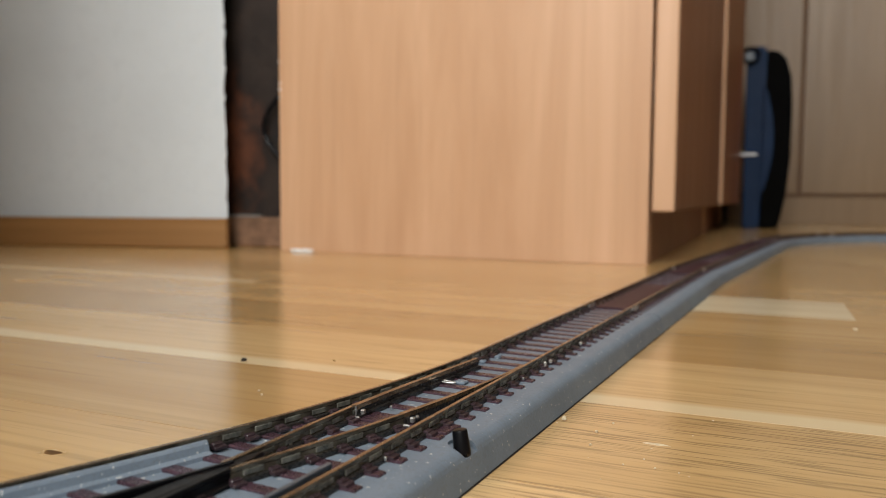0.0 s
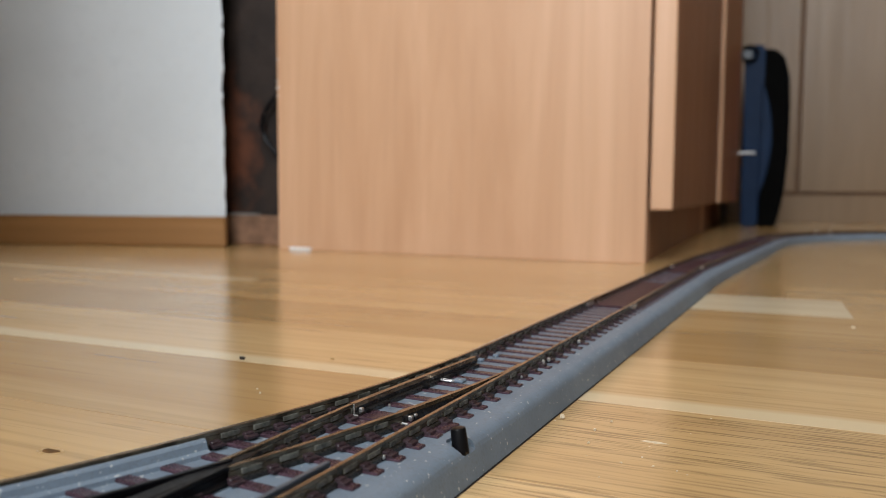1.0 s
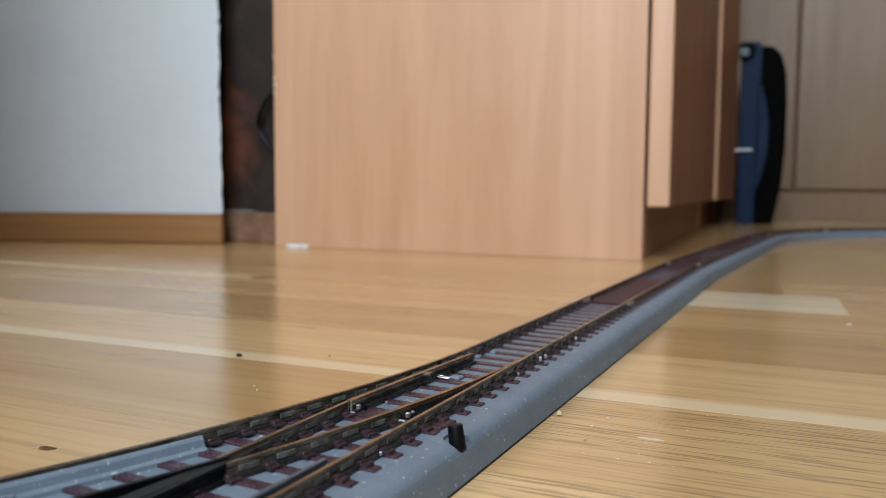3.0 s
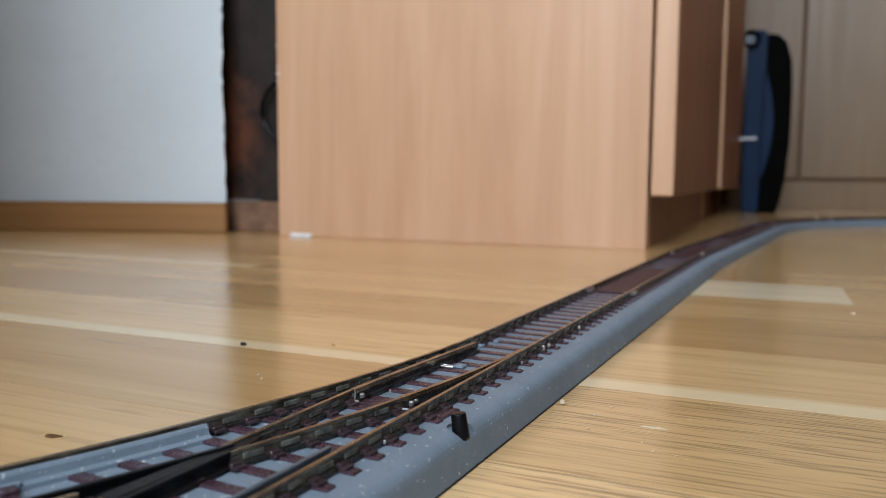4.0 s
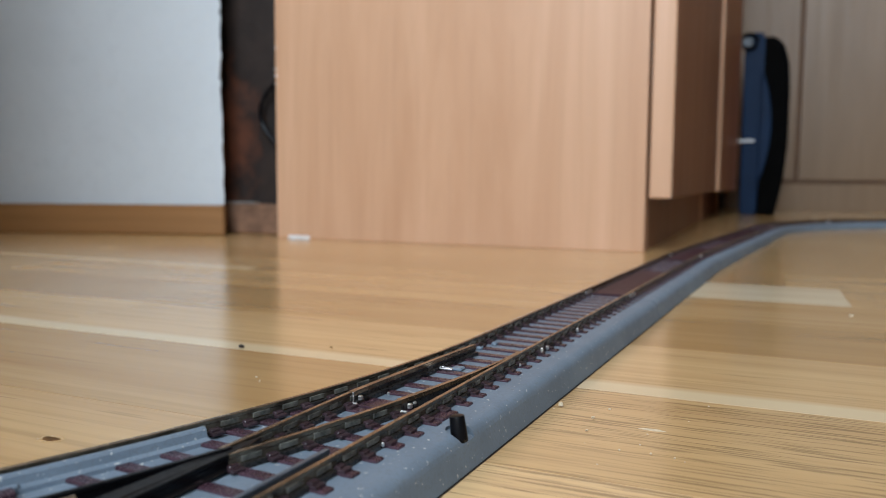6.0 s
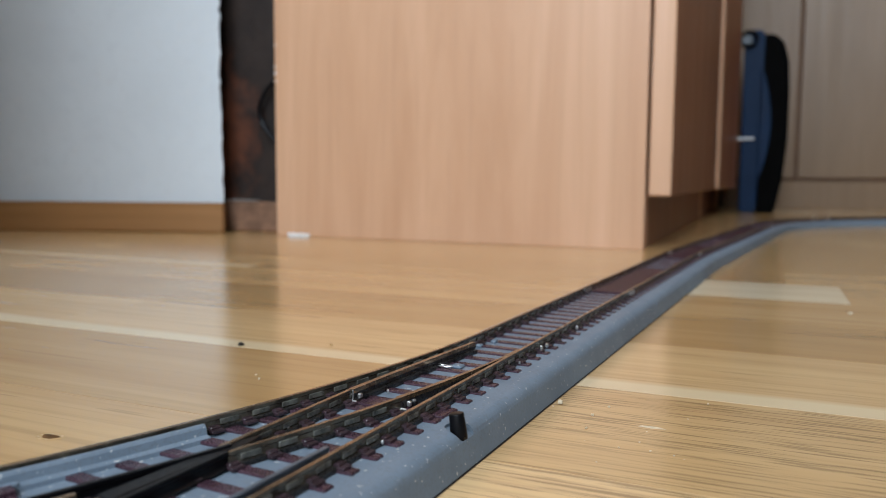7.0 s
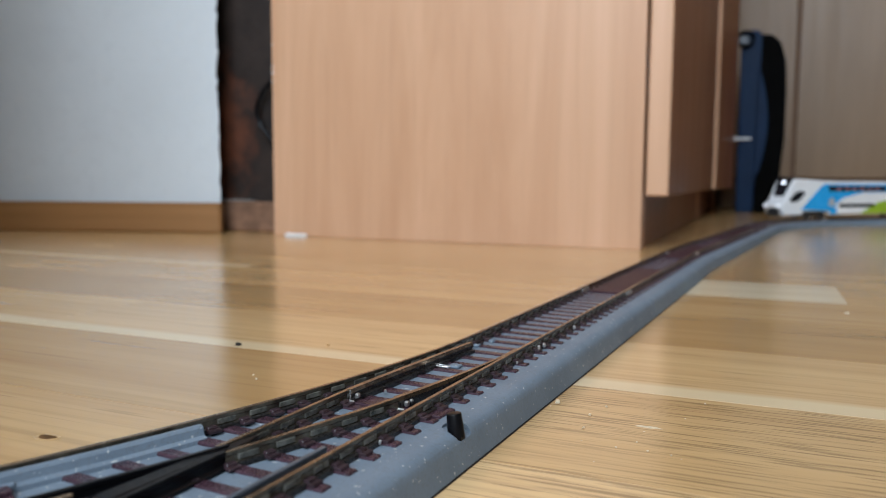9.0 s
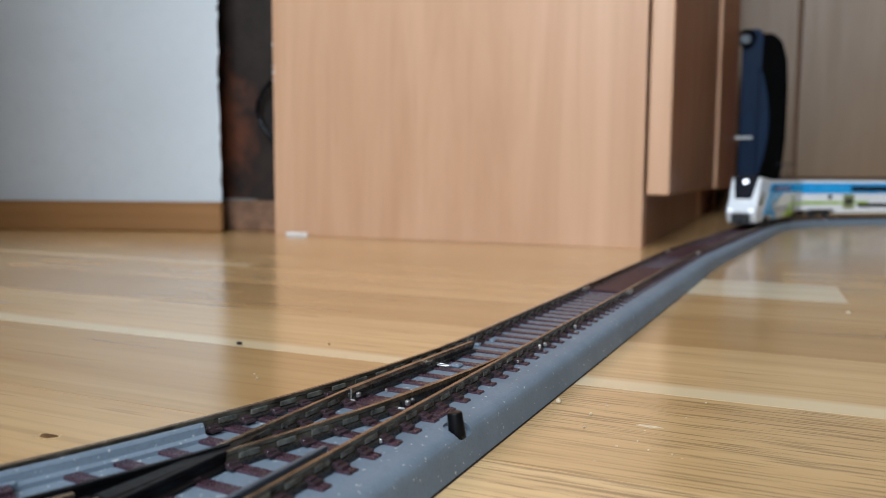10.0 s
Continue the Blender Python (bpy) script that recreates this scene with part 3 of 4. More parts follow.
def turnout():
    """Left-hand points: the main line and a branch on one roadbed, with blades, frog, check rails and lever."""
    t = empty("turnout", Matrix.Identity(4), "grey model railway turnout with brown sleepers and black lever", "turnout", TRACKS)
    a0 = -0.16
    main = stations(line, a0, J1 - 0.0003, 0.4)
    bed = part("roadbed", sweep(main, BED), BALLAST, t, "grey moulded plastic roadbed", True)
    bst = stations(branch, 0.03, 0.36, 0.012)
    part("branch_roadbed", sweep(bst, [(o, z * 0.97) for o, z in BED]), BALLAST, t, "grey moulded plastic roadbed", True)
    part("foot_edge", sweep(main, FOOT_SHADE), SPECK_AND_SHADE, t, "dark strip for the contact shade at the roadbed's foot")
    rail_part("stock_rail", main, HALF, t)
    rail_part("stock_rail", stations(line, TOE, J1 - 0.0003, 0.3), -HALF, t)
    rail_part("stock_rail", stations(branch, 0.0, 0.36, 0.008), -HALF, t)
    # the inner rails: from the blades to the frog and beyond
    cross = math.sqrt(2 * RADIUS * 2 * HALF)      # where the inner rails meet
    rail_part("closure_rail", stations(branch, 0.0640, cross - 0.010, 0.006), HALF, t)
    rail_part("closure_rail", stations(line, TOE - cross + 0.010, 0.1236, 0.1), -HALF, t)
    rail_part("frog_rail", stations(branch, cross + 0.012, 0.36, 0.008), HALF, t)
    rail_part("frog_rail", stations(line, a0, TOE - cross - 0.012, 0.3), -HALF, t)
    x, y, h = line(TOE - cross)
    frog = part("frog", plate([(-0.0014, -0.012), (0.0018, -0.012), (0.0016, 0.014), (0.0004, 0.018), (-0.0012, 0.012)], "z", SLEEP_TOP - 0.0004, RAIL_TOP - 0.0003, 0.0003),
                BLACK, t, "black plastic frog")
    frog.matrix_basis = put(x, y, h + 0.06, -HALF)
    wing = part("wing_rail", sweep(stations(branch, cross - 0.012, cross + 0.020, 0.008), [(o - 0.0025 - HALF * 0, z) for o, z in rail_profile(HALF)]), BLACK, t)
    wing2 = part("wing_rail", sweep(stations(line, TOE - cross - 0.022, TOE - cross + 0.012, 0.1), [(o + 0.0026, z) for o, z in rail_profile(-HALF)]), BLACK, t)
    # switch blades: tapered black beds with a worn rail on top; one stands open, the other lies against its stock rail
    lx = [(0.1240 + (0.1760 - 0.1240) * i / 12, -HALF + 0.0034 * (i / 12) ** 1.2) for i in range(13)]
    rx = []
    for i in range(13):
        w = i / 12
        s = 0.1238 + (0.1735 - 0.1238) * w
        a = math.asin((TOE - s) / (RADIUS - HALF))
        rx.append((s, min(HALF - 0.0006, HALF - (RADIUS - HALF) * (1 - math.cos(a)) + 0.0002)))
    for way, sgn, tip in ((lx, 1, 0.75), (rx, -1, 0.45)):
        b, r = bmesh.new(), bmesh.new()
        for bm, lo, hi, z0, z1 in ((b, -0.0005, 0.0017, SLEEP_TOP - 0.0003, SLEEP_TOP + 0.0006), (b, -0.0005, 0.0006, SLEEP_TOP + 0.0006, RAIL_TOP - 0.0008),
                                   (r, -0.0005, 0.0007, RAIL_TOP - 0.0009, RAIL_TOP)):
            rings = []
            for i, (s, off) in enumerate(way):
                k = 1 - (1 - tip) * i / 12
                x, y, h = line(s)
                ox, oy = math.cos(h), -math.sin(h)
                ring = [(off + sgn * lo * k, z0), (off + sgn * hi * k, z0), (off + sgn * hi * k, z1), (off + sgn * lo * k, z1)]
                rings.append([bm.verts.new((x + ox * o, y + oy * o, z)) for o, z in ring])
            for u, v in zip(rings, rings[1:]):
                for i in range(4):
                    bm.faces.new((u[i], u[(i + 1) % 4], v[(i + 1) % 4], v[i]))
            bm.faces.new(rings[0])
            bm.faces.new(rings[-1])
        blade = part("switch_blade", b, BLADE, t, "black tapered switch blade")
        part("blade_rail", r, RAIL, blade)
        x, y, h = line(0.1240)
        off = way[0][1]
        for nm, m, bx in (("rail_end", STEEL, (sgn * 0.0006 - 0.00014, sgn * 0.0006 + 0.00014, -0.00016, 0.00016, SLEEP_TOP, RAIL_TOP - 0.0001)),
                          ("pivot", STEEL, (0.0008, 0.0017, 0.0012, 0.0022, SLEEP_TOP + 0.0003, SLEEP_TOP + 0.0014)),
                          ("pivot", STEEL, (0.0005, 0.0020, -0.0010, -0.0004, SLEEP_TOP + 0.0001, SLEEP_TOP + 0.0006)),
                          ("pivot_screw", BLACK, (0.0010, 0.0022, 0.0024, 0.0036, SLEEP_TOP, SLEEP_TOP + 0.0009))):
            piv = part(nm, box(*bx, 0.0002 if nm != "rail_end" else 0.00005), m, blade, "shiny pivot clip" if nm == "pivot" else "")
            piv.matrix_basis = put(x, y, h, off)
    wide = part("wide_sleeper", box(-0.0150, 0.0125, -0.0026, 0.0026, TOP - 0.0004, SLEEP_TOP + 0.0001, 0.0002), SLEEPER, t)
    wide.matrix_basis = put(*line(0.1262))
    # check rails and the raised strip along the branch's outer rail
    part("check_rail", sweep(stations(line, 0.052, 0.096, 0.1), [(o - 0.0030, z - 0.0004) for o, z in rail_profile(HALF)]), CHECK, t, "slate grey check rail")
    part("guard_strip", sweep(stations(branch, 0.097, 0.30, 0.008), [(-HALF + o, z) for o, z in
         ((0.0011, TOP - 0.001), (0.0040, TOP - 0.001), (0.0038, 0.0075), (0.0027, 0.0078), (0.0024, 0.0090), (0.0020, 0.0094), (0.0012, 0.0094))]), BALLAST, t, "raised grey strip beside the rail")
    # tie bar under the blades
    x, y, h = line(0.1600)
    tie = part("tie_bar", box(-0.0034, -0.0006, -0.0014, 0.0014, SLEEP_TOP - 0.0004, SLEEP_TOP + 0.0004, 0.0003), BALLAST, t, "grey sliding bar")
    tie.matrix_basis = put(x, y, h)
    loop = [(-0.0045 + 0.0024 * math.cos(a), -0.0028 + 0.0007 * math.sin(a), SLEEP_TOP + 0.0005) for a in [2 * math.pi * k / 16 for k in range(17)]]
    wire = part("spring_wire", tube(loop, 0.00014, 6), STEEL, tie, "small bright wire loop", True)
    for k, (dy, dx) in enumerate(((-0.0100, -0.0058), (-0.0035, -0.0062), (0.0040, -0.0052))):
        part("slide_bolt", box(dx - 0.0008, dx + 0.0009, dy - 0.0007, dy + 0.0007, SLEEP_TOP - 0.0002, SLEEP_TOP + 0.0007, 0.0002), BLACK, tie)
    for dx, dy in ((-0.0066, 0.0230), (-0.0052, 0.0300)):
        lug = part("rail_lug", box(dx - 0.0008, dx + 0.0008, dy - 0.0010, dy + 0.0010, TOP, SLEEP_TOP + 0.0005, 0.0003), BALLAST, t, "grey moulded lug")
        lug.matrix_basis = put(x, y, h)
    # sleepers, longer where both tracks lie on them
    k = int(round((J1 - a0) / PITCH))
    for i in range(k):
        s = a0 + (i + 0.5) * (J1 - a0) / k
        x, y, h = line(s)
        d = max(0.0, TOE - s)
        far = RADIUS - math.sqrt(max(RADIUS ** 2 - min(d, 0.14) ** 2, 0))
        if d < 0.035:
            share("sleeper", S_MESH, t, put(x, y, h))
        elif d < 0.118:
            b = box(-0.0127 - far, 0.0127, -0.00125, 0.00125, TOP - 0.0004, SLEEP_TOP, 0.0002)
            so = part("sleeper", b, SLEEPER, t)
            so.matrix_basis = put(x, y, h)
        else:
            share("sleeper", S_MESH, t, put(x, y, h))
        for off in (-HALF, HALF):
            if off > 0 or d < 0.01 or d > 0.066:
                share("rail_chair", C_MESH, t, put(x, y, h, off))
                if s > 0.0:
                    share("web_plate", W_MESH, t, put(*line(s + PITCH / 2), off))
    q = 0.0 + PITCH / 2
    short = sleeper_mesh(0.0100)
    END_MESH, CUP_MESH = bpy.data.meshes.new("sleeper_end"), bpy.data.meshes.new("sleeper_cup")
    for me, bx, m in ((END_MESH, (-0.0012, 0.0012, -0.00125, 0.00125, SLEEP_TOP - 0.0002, SLEEP_TOP + 0.0008), SLEEPER),
                      (CUP_MESH, (-0.0004, 0.0004, -0.0021, 0.0021, SLEEP_TOP - 0.0006, SLEEP_TOP + 0.0009), BALLAST)):
        eb = box(*bx, 0.0003)
        eb.to_mesh(me)
        eb.free()
        me.materials.append(m)
    while q < 0.34:
        x, y, h = branch(q)
        if q > 0.128:
            share("sleeper", short, t, put(x, y, h, 0.0022))
        if q < 0.097:
            share("rail_chair", C_MESH, t, put(x, y, h, -HALF))
            share("web_plate", W_MESH, t, put(*branch(q + PITCH / 2), -HALF))
        if 0.128 < q:
            share("sleeper_end", END_MESH, t, put(x, y, h, -0.0038))
            share("sleeper_cup", CUP_MESH, t, put(x, y, h, -0.0052))
        if q > 0.066:
            share("rail_chair", C_MESH, t, put(x, y, h, HALF))
            if not cross - 0.016 < q < cross + 0.010:
                share("web_plate", W_MESH, t, put(*branch(q + PITCH / 2), HALF))
        q += PITCH
    # the peg of the hand lever, standing in a round notch of the shoulder
    x, y, h = line(0.1205)
    place = put(x, y, h)
    cut = bmesh.new()
    bmesh.ops.create_cone(cut, cap_ends=True, segments=28, radius1=0.0030, radius2=0.0035, depth=0.0060,
                          matrix=place @ Matrix.Translation((0.0180, 0.0007, 0.0084)) @ Matrix.Rotation(radians(16), 4, "Y"))
    notch(bed, cut)
    pb = bmesh.new()
    bmesh.ops.create_cone(pb, cap_ends=True, segments=20, radius1=0.0016, radius2=0.0014, depth=0.0044)
    bmesh.ops.bevel(pb, geom=[e for e in pb.edges if all(v.co.z > 0 for v in e.verts)], offset=0.0003, segments=2, profile=0.5, affect="EDGES")
    rod = part("lever", pb, BLACK, t, "small black upright lever peg", True)
    rod.matrix_basis = place @ Matrix.Translation((0.0171, 0.0, 0.0076)) @ Matrix.Rotation(radians(-8), 4, "Y")
    foot = part("lever_foot", box(0.0166, 0.0188, -0.0012, 0.0010, 0.0046, 0.0060, 0.0003), BLACK, rod)
    foot.matrix_basis = rod.matrix_basis.inverted() @ place
    # small steel bits added to set bright glints along the rails
    rng = random.Random(7)
    for s, off in ((0.105, -HALF), (0.118, -0.001), (0.128, 0.004), (0.182, HALF + 0.002), (0.189, HALF + 0.0018), (0.215, HALF + 0.0018), (0.24, -HALF - 0.001)):
        x, y, h = line(s)
        g = part("clip", box(-0.0004, 0.0004, -0.0004, 0.0005, SLEEP_TOP + 0.0003, SLEEP_TOP + 0.0013, 0.0002), STEEL, t, "small steel bit added as a glint by the rail")
        g.matrix_basis = put(x, y, h + rng.uniform(-0.4, 0.4), off)
    for k in range(14):
        x, y, h = line(rng.uniform(0.07, 0.27))
        g = part("burr", box(-0.00022, 0.00022, -0.0002, 0.0003, SLEEP_TOP + 0.0001, SLEEP_TOP + 0.0008, 0.0001), STEEL, t, "tiny steel bit added as a glint")
        g.matrix_basis = put(x, y, h + rng.uniform(-0.8, 0.8), rng.choice((-HALF, HALF)) + rng.choice((-1, 1)) * 0.0018)
    return t


W_MESH = web_plate_mesh()
turnout()


# ---------------------------------------------------------------- the train
LENGTH, WIDE, RAISE = 0.233, 0.0128, 0.0422


def bogie(parent, x):
    b = part("bogie", box(x - 0.017, x + 0.017, -0.0088, 0.0088, 0.0030, 0.0078, 0.0008), UNDER, parent, "dark bogie frame")
    for dx in (-0.0105, 0.0105):
        for sy in (-1, 1):
            w = bmesh.new()
            bmesh.ops.create_cone(w, cap_ends=True, segments=20, radius1=0.0046, radius2=0.0046, depth=0.0022,
                                  matrix=Matrix.Translation((x + dx, sy * 0.0088, 0.0046)) @ Matrix.Rotation(radians(90), 4, "X"))
            part("wheel", w, UNDER, b)
    return b


def side(parent, name, pts, mat, lift, label=""):
    """The same flat outline in (x, z) on both flanks of a car, proud by lift."""
    for s in (-1, 1):
        lo, hi = sorted((s * (WIDE - 0.0004), s * (WIDE + lift)))
        part(name, plate(pts, "y", lo, hi), mat, parent, label)


def pantograph(parent, x):
    b = bmesh.new()
    z = RAISE + 0.0004
    for sy in (-0.005, 0.005):
        for p, q in (((x, sy, z), (x + 0.016, sy * 0.7, z + 0.008)), ((x + 0.016, sy * 0.7, z + 0.008), (x - 0.002, sy * 0.6, z + 0.018))):
            joined(b, tube([p, q], 0.0005, 6))
    joined(b, tube([(x - 0.002, -0.010, z + 0.018), (x - 0.002, 0.010, z + 0.018)], 0.0006, 6))
    joined(b, tube([(x, -0.006, z), (x, 0.006, z)], 0.0008, 6))
    part("pantograph", b, UNDER, parent, "thin raised dark pantograph")


def lead_car():
    L = LENGTH / 2
    c = empty("train_car", pose(0, 0, RAIL_TOP), "white double-deck model train front car with blue and green livery", "model train", "double-deck model train")
    prof = [(-L, 0.0075), (-L, 0.0405), (-L + 0.004, RAISE), (L - 0.085, RAISE), (L - 0.024, RAISE + 0.0030), (L - 0.0165, 0.0440), (L - 0.0050, 0.0215), (L, 0.0180), (L + 0.0005, 0.0105),
            (L - 0.004, 0.0040), (L - 0.030, 0.0045), (L - 0.033, 0.0085), (L - 0.072, 0.0085), (L - 0.075, 0.0045), (-L + 0.055, 0.0045), (-L + 0.052, 0.0085)]
    part("body", plate(prof, "y", -WIDE, WIDE, 0.0016), WHITE, c, "glossy white body shell", False)
    part("roof", plate([(-L + 0.002, RAISE - 0.0012), (L - 0.086, RAISE - 0.0012), (L - 0.090, RAISE + 0.0008), (-L + 0.004, RAISE + 0.0008)], "y", -WIDE + 0.0026, WIDE - 0.0026), GREY, c, "grey roof panel")
    # blunt face: dark windscreen, lamp, headlights, bumper
    n = Vector((0.0225, 0.0, 0.0115)).normalized()

    def face(t, y, out):
        p = Vector((L - 0.0165, 0, 0.0440)).lerp(Vector((L - 0.0050, 0, 0.0215)), t)
        return p + n * out + Vector((0, y, 0))

    wb = bmesh.new()
    lay = []
    for out in (-0.0006, 0.0005):
        lay.append([wb.verts.new(face(t, y, out)) for t, y in ((-0.12, -0.0106), (-0.12, 0.0106), (0.45, 0.0086), (0.82, 0.0068), (0.82, -0.0068), (0.45, -0.0086))])
    wb.faces.new(lay[0])
    wb.faces.new(lay[1])
    for i in range(6):
        wb.faces.new((lay[0][i], lay[0][(i + 1) % 6], lay[1][(i + 1) % 6], lay[1][i]))
    ws = part("windscreen", wb, PANE, c, "black windscreen")
    tilt = n.to_track_quat("Z", "Y").to_matrix().to_4x4()
    for nm, t, y, r in (("top_lamp", 0.14, 0.0, 0.0022), ):
        lb = bmesh.new()
        bmesh.ops.create_uvsphere(lb, u_segments=14, v_segments=8, radius=r, matrix=Matrix.Translation(face(t, y, 0.0004)) @ tilt @ Matrix.Diagonal((1, 1, 0.4, 1)))
        part(nm, lb, TOPLIGHT, c, "lit white marker lamp", True)
    for y in (-0.0088, 0.0088):
        hb = bmesh.new()
        bmesh.ops.create_uvsphere(hb, u_segments=14, v_segments=8, radius=0.0019, matrix=Matrix.Translation((L + 0.0027, y, 0.0152)) @ Matrix.Diagonal((0.12, 1.2, 0.7, 1)))
        part("headlight", hb, HEADLIGHT, c, "lit white headlight", True)
    part("bumper", box(L - 0.0005, L + 0.0028, -0.0116, 0.0116, 0.0128, 0.0172, 0.0011, 2), WHITE, c)
    part("coupler_bay", box(L - 0.002, L + 0.0018, -0.0076, 0.0076, 0.0030, 0.0122, 0.0008), UNDER, c, "dark coupler bay")
    part("coupler", box(L + 0.0005, L + 0.0042, -0.0016, 0.0016, 0.0062, 0.0095, 0.0005), UNDER, c)
    # livery on the flanks
    side(c, "cab_window", [(L - 0.034, 0.0292), (L - 0.028, 0.0320), (L - 0.019, 0.0300), (L - 0.010, 0.0215), (L - 0.013, 0.0190), (L - 0.024, 0.0205)], PANE, 0.0004, "dark slanted cab window")
    side(c, "livery_panel", [(L - 0.028, 0.0105), (L - 0.072, 0.0090), (L - 0.076, 0.0050), (L - 0.086, 0.0050), (L - 0.082, 0.0160), (L - 0.094, 0.0235), (L - 0.128, 0.0300), (L - 0.196, 0.0300),
                             (L - 0.196, 0.0395), (L - 0.062, 0.0395), (L - 0.040, 0.0210)], SKYBLUE, 0.0002, "bright blue swoosh")
    side(c, "livery_panel", [(L - 0.124, 0.0052), (L - 0.177, 0.0052), (L - 0.181, 0.0090), (L - 0.190, 0.0090), (L - 0.190, 0.0225), (L - 0.156, 0.0190)], LIME, 0.0002, "lime green corner panel")
    side(c, "livery_panel", [(L - 0.1905, 0.0092), (L - 0.231, 0.0092), (L - 0.231, 0.0295), (L - 0.1905, 0.0295)], PALE, 0.0002, "pale grey end panel")
    side(c, "stripe", [(L - 0.191, 0.0150), (L - 0.230, 0.0150), (L - 0.230, 0.0185), (L - 0.191, 0.0185)], LIME, 0.0004, "thin lime green stripe")
    side(c, "livery_panel", [(L - 0.1965, 0.0300), (L - 0.231, 0.0300), (L - 0.231, 0.0395), (L - 0.1965, 0.0395)], SKYBLUE, 0.0002, "bright blue end band")
    side(c, "upper_window", [(L - 0.072, 0.0312), (L - 0.166, 0.0312), (L - 0.166, 0.0372), (L - 0.069, 0.0372)], PANE, 0.0005, "dark upper-deck window band")
    # reddish glints on the window band, put in as coloured plates
    for k in range(6):
        x = L - 0.084 - k * 0.0128
        side(c, "blind", [(x, 0.0330), (x - 0.0055, 0.0330), (x - 0.0055, 0.0352), (x, 0.0352)], SALMON, 0.0007, "reddish glint painted on the window")
    side(c, "lower_window", [(L - 0.090, 0.0128), (L - 0.147, 0.0128), (L - 0.147, 0.0168), (L - 0.087, 0.0168)], PANE, 0.0005, "dark lower-deck window band")
    side(c, "door", [(L - 0.173, 0.0096), (L - 0.186, 0.0096), (L - 0.186, 0.0270), (L - 0.173, 0.0270)], OLIVE, 0.0006, "olive door leaf")
    rnd = [(L - 0.076 + 0.0050 * math.cos(a), 0.0185 + 0.0050 * math.sin(a)) for a in [2 * math.pi * k / 20 for k in range(20)]]
    side(c, "emblem", rnd, GREY, 0.0005, "pale round emblem")
    for x in (L - 0.053, -L + 0.030):
        bogie(c, x)
    pantograph(c, -L + 0.030)
    part("gangway", box(-L - 0.0022, -L + 0.001, -0.0075, 0.0075, 0.0085, 0.0370, 0.0008), UNDER, c, "black gangway bellows")
    return c


def middle_car():
    L = LENGTH / 2
    c = empty("train_car", pose(0, 0, RAIL_TOP), "white double-deck model train car with blue upper band", "model train", "double-deck model train")
    prof = [(-L, 0.0090), (-L, 0.0405), (-L + 0.003, RAISE), (L - 0.003, RAISE), (L, 0.0405), (L, 0.0090), (L - 0.012, 0.0070), (L - 0.015, 0.0090), (L - 0.050, 0.0090), (L - 0.054, 0.0045),
            (-L + 0.054, 0.0045), (-L + 0.050, 0.0090)]
    part("body", plate(prof, "y", -WIDE, WIDE, 0.0016), WHITE, c, "glossy white body shell")
    part("roof", plate([(-L + 0.003, RAISE - 0.0012), (L - 0.003, RAISE - 0.0012), (L - 0.005, RAISE + 0.0008), (-L + 0.005, RAISE + 0.0008)], "y", -WIDE + 0.0026, WIDE - 0.0026), GREY, c, "grey roof panel")
    side(c, "livery_panel", [(L - 0.002, 0.0275), (-L + 0.002, 0.0275), (-L + 0.002, 0.0398), (L - 0.002, 0.0398)], SKYBLUE, 0.0002, "bright blue upper band")
    side(c, "stripe", [(L - 0.002, 0.0152), (L - 0.100, 0.0152), (L - 0.100, 0.0184), (L - 0.002, 0.0184)], LIME, 0.0002, "thin lime green stripe")
    side(c, "upper_window", [(L - 0.074, 0.0300), (L - 0.205, 0.0300), (L - 0.205, 0.0362), (L - 0.074, 0.0362)], PANE, 0.0005, "dark upper-deck window band")
    side(c, "door", [(L - 0.063, 0.0100), (L - 0.079, 0.0100), (L - 0.079, 0.0265), (L - 0.063, 0.0265)], OLIVE, 0.0005, "olive-green door leaf")
    side(c, "door_pane", [(L - 0.066, 0.0150), (L - 0.076, 0.0150), (L - 0.076, 0.0220), (L - 0.066, 0.0220)], UNDER, 0.0008)
    side(c, "lower_window", [(L - 0.085, 0.0118), (L - 0.185, 0.0118), (L - 0.185, 0.0162), (L - 0.085, 0.0162)], PANE, 0.0005, "dark lower-deck window band")
    side(c, "emblem", [(L - 0.041, 0.0215), (L - 0.047, 0.0215), (L - 0.047, 0.0255), (L - 0.041, 0.0255)], PANE, 0.0005, "small dark emblem")
    for x in (L - 0.032, -L + 0.032):
        bogie(c, x)
    part("gangway", box(L - 0.001, L + 0.0022, -0.0075, 0.0075, 0.0085, 0.0370, 0.0008), UNDER, c, "black gangway bellows")
    return c


CAR_A, CAR_B = lead_car(), middle_car()


# ---------------------------------------------------------------- bits on the floor
def grain(name, u_n, size, mat, label, flat=0.6, seed=0):
    b = bmesh.new()
    bmesh.ops.create_icosphere(b, subdivisions=2, radius=size)
    rng = random.Random(seed)
    off = Vector((rng.random() * 9, rng.random() * 9, rng.random() * 9))
    for v in b.verts:
        v.co *= 0.75 + 0.6 * noise.noise(v.co / size * 0.9 + off)
        v.co.z *= flat
    lo = min(v.co.z for v in b.verts)
    for v in b.verts:
        v.co.z -= lo
    ob = part(name, b, mat, None, "", True)
    ob.matrix_world = Matrix.Translation((u_n[0], u_n[1], 0.0001))
    return tagged(ob, label, "crumb")


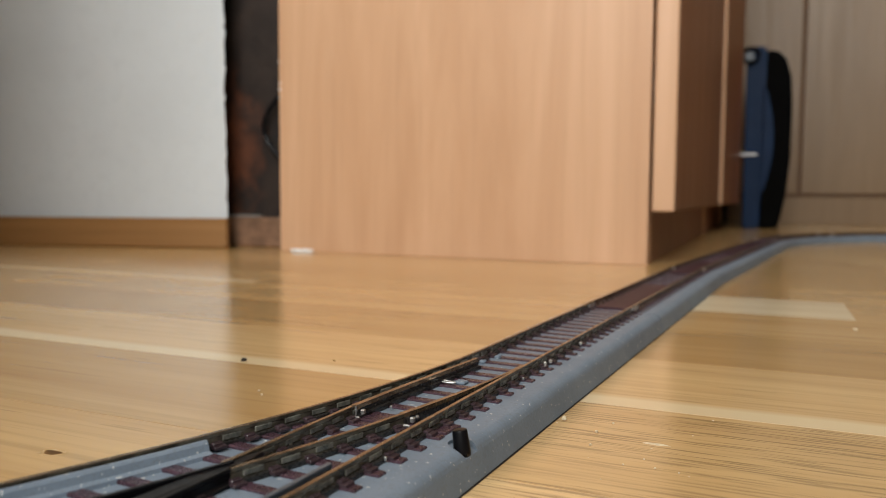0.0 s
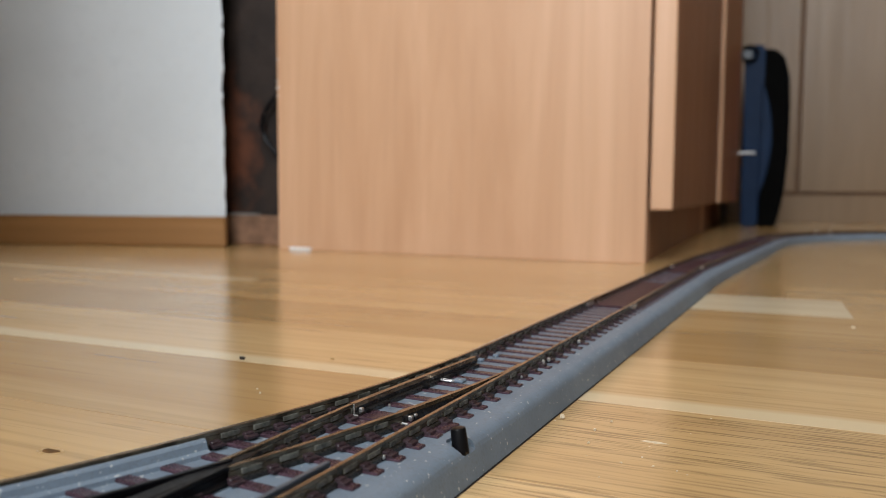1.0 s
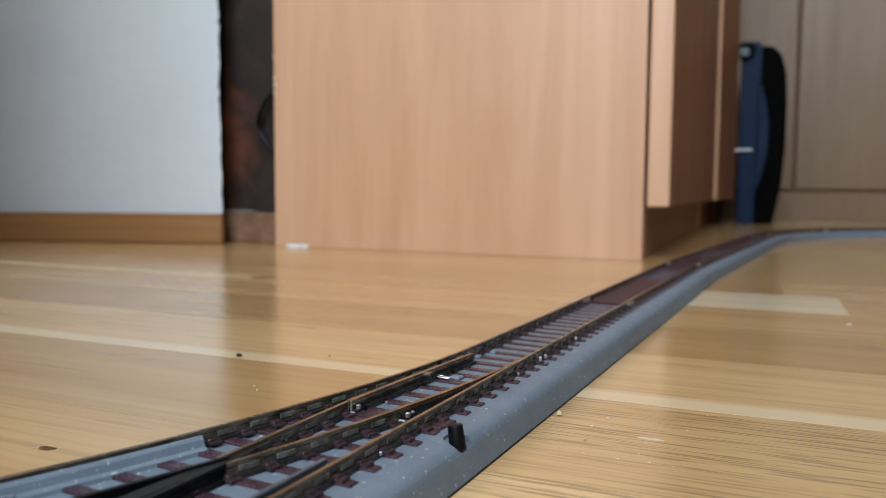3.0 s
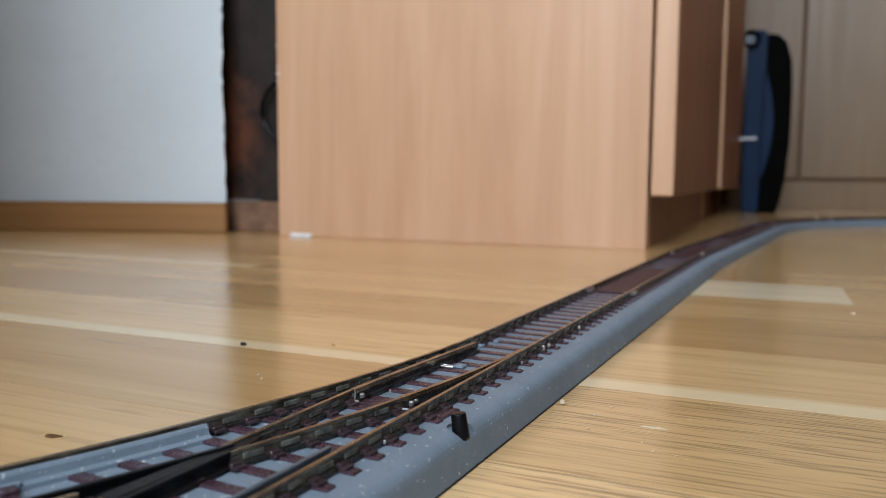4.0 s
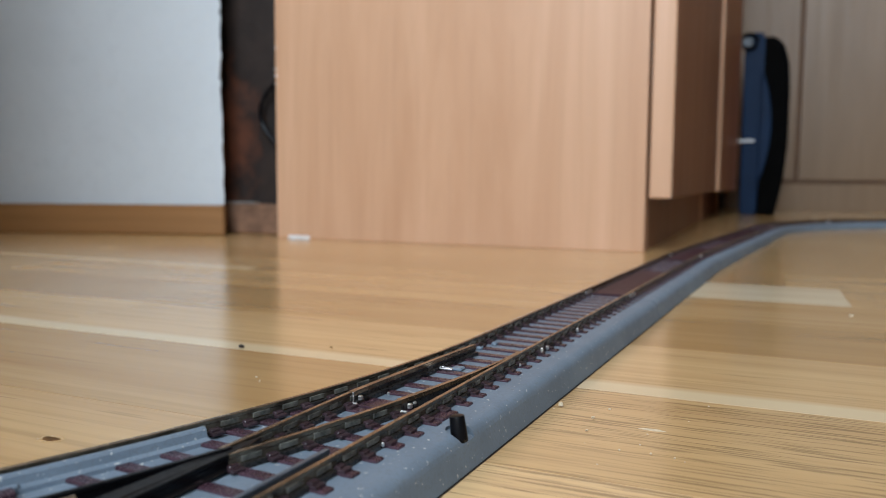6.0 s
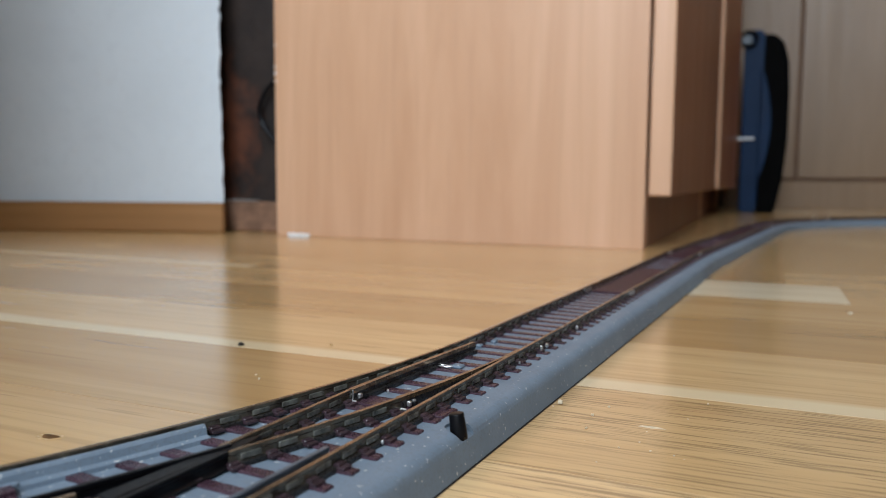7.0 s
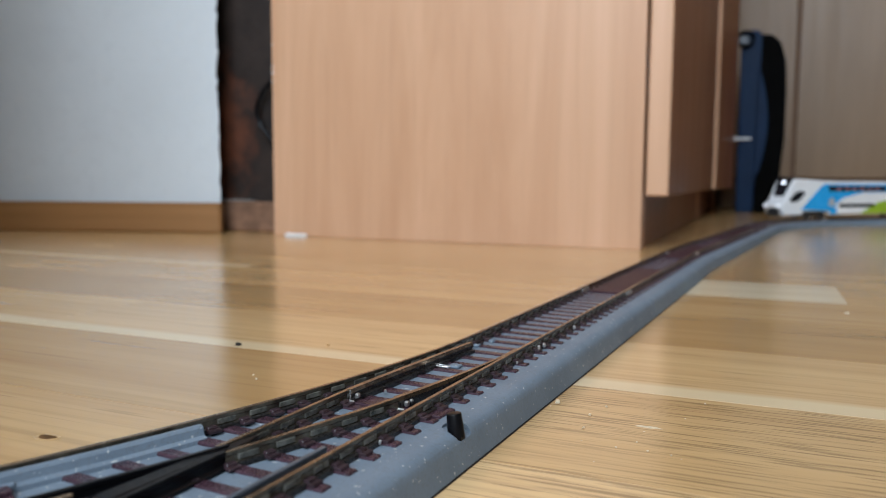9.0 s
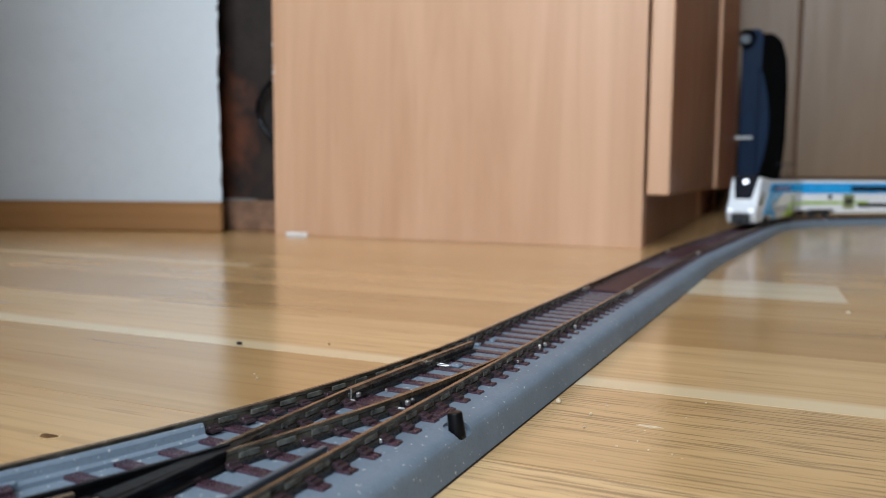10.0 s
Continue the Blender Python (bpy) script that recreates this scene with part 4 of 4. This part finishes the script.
for k, (x, y, r, m, lab) in enumerate((
        (-0.0635, 0.2308, 0.0011, SPECK_AND_SHADE, "tiny dark crumb lying on the parquet"),
        (-0.0355, 0.2315, 0.0006, RINGWOOD, "tiny brown crumb lying on the parquet"),
        (0.1597, 0.2923, 0.0011, CRUMB, "tiny pale crumb lying on the parquet"),
        (0.0272, 0.1716, 0.0009, CRUMB, "tiny pale crumb beside the roadbed"),
        (0.0330, 0.1625, 0.0005, CRUMB, "tiny pale crumb lying on the parquet"),
        (0.0380, 0.1690, 0.0004, CRUMB, "tiny pale crumb lying on the parquet"),
        (0.0300, 0.1540, 0.0004, CRUMB, "tiny pale crumb lying on the parquet"),
        (-0.0498, 0.1953, 0.0004, CRUMB, "tiny pale crumb lying on the parquet"),
        (-0.0480, 0.1910, 0.0004, CRUMB, "tiny pale crumb lying on the parquet"))):
    grain("crumb", (x, y), r, m, lab, 0.7, k)


dust = random.Random(21)
for k in range(12):
    x, y = dust.uniform(0.018, 0.062), dust.uniform(0.135, 0.185)
    if x - 0.5 * (y - 0.13) > -0.005:
        grain("crumb", (x, y), dust.uniform(0.00012, 0.0003), CRUMB, "tiny pale crumb lying on the parquet", 0.6, 40 + k)


# ---------------------------------------------------------------- parquet strips, piece by piece
ROW, FIRST = 0.0578, 0.1865


def strip_mesh(length, mat):
    me = bpy.data.meshes.new("strip")
    g = 0.00014
    b = box(0, length - 0.00006, g, ROW - g, -0.0122, 0.0)
    b.to_mesh(me)
    b.free()
    me.materials.append(mat)
    return me


LENGTHS = (0.46, 0.56, 0.66, 0.10, 0.214)
MESHES = {(i, m.name): strip_mesh(v, m) for i, v in enumerate(LENGTHS) for m in (OAK, OAK_PALE, OAK_EDGE, OAK_OPEN)}


def parquet():
    rng = random.Random(11)
    rest = bmesh.new()
    k0, k1 = int((WALL_B - FIRST) / ROW) - 1, int((WALL_F - FIRST) / ROW) + 1
    for k in range(k0, k1 + 1):
        n = FIRST + k * ROW
        near = -0.05 < n < 1.45
        u = WALL_L - rng.uniform(0, 0.4)
        order = (0, 1, 2, 0)
        if k == 3:
            order = (2, 1, 0, 4, 3, 1, 2, 0, 1, 2)
            u = 0.037 - sum(LENGTHS[j] for j in order[:5])
        elif k in (-1, -2):
            u = (-0.065 if k == -1 else -0.075) - sum(LENGTHS[j] for j in order)
        i = 0
        while u < WALL_R:
            j = order[i % len(order)] if k in (3, -1, -2) else rng.randrange(3)
            ln = LENGTHS[j]
            m = OAK
            if k == 0:
                m = OAK_EDGE
            elif k in (-1, -2) and u + ln > 0.0:
                m = OAK_OPEN
            elif k == 3 and i == 4:
                m = OAK_PALE
            elif k == 3 and i == 2:
                m = OAK_EDGE
            if near and -0.9 < u + ln and u < 1.1:
                share("strip", MESHES[(j, m.name)], floor, Matrix.Translation((u, n, 0)))
            else:
                g = 0.00012
                a, b, c, d = max(u, WALL_L), min(u + ln - g, WALL_R), max(n + g, WALL_B), min(n + ROW - g, WALL_F)
                if b > a and d > c:
                    box(a, b, c, d, -0.0122, 0.0, 0.0, 1, rest)
            u += ln
            i += 1
    ob = part("far_strips", rest, OAK, floor)
    ob["kind"] = "stuff"


parquet()
knot = part("knot", plate([(0.0020 * math.cos(a) * (1 + 0.2 * math.sin(3 * a)), 0.0013 * math.sin(a) * (1 + 0.2 * math.cos(2 * a))) for a in [2 * math.pi * k / 20 for k in range(20)]], "z", -0.0004, 0.00006), KNOT, floor, "dark knot in the oak")
knot.matrix_basis = ROOM.inverted() @ Matrix.Translation((-0.0794, 0.1472, 0)) @ Matrix.Rotation(radians(TURN), 4, "Z")
halo = part("knot_ring", plate([(0.0028 * math.cos(a) * (1 + 0.15 * math.sin(2 * a)), 0.0020 * math.sin(a)) for a in [2 * math.pi * k / 24 for k in range(24)]], "z", -0.0004, 0.00003), RINGWOOD, floor, "brownish ring round the knot")
halo.matrix_basis = ROOM.inverted() @ Matrix.Translation((-0.0794, 0.1472, 0)) @ Matrix.Rotation(radians(TURN), 4, "Z")
scar = part("scratch", plate([(-0.0028, -0.0004), (0.0004, -0.0008), (0.0030, -0.0002), (0.0012, 0.0006), (-0.002, 0.0004)], "z", -0.0004, 0.00005), CRUMB, floor, "pale scratch in the lacquer")
scar.matrix_basis = ROOM.inverted() @ Matrix.Translation((0.0441, 0.1555, 0)) @ Matrix.Rotation(radians(TURN), 4, "Z")


# ---------------------------------------------------------------- what moves
def car_pose(s):
    """A car whose middle is s metres along the line, on its two bogies, nose towards smaller s."""
    xa, ya, _ = line(s - 0.078)
    xb, yb, _ = line(s + 0.080)
    way = Vector((xa - xb, ya - yb))
    w = 0.080 / 0.158
    return Matrix.Translation((xa * w + xb * (1 - w), ya * w + yb * (1 - w), RAIL_TOP)) @ Matrix.Rotation(math.atan2(way.y, way.x), 4, "Z")


def nose(t):
    return 0.720 + (10.0 - t) * 0.200


def motions():
    times = [i * 0.5 for i in range(15)] + [7.0 + 0.2 * i for i in range(1, 16)]
    walk(CAR_A, [(t, car_pose(nose(t) + LENGTH / 2)) for t in times])
    walk(CAR_B, [(t, car_pose(nose(t) + LENGTH * 1.5 + 0.004)) for t in times])


motions()
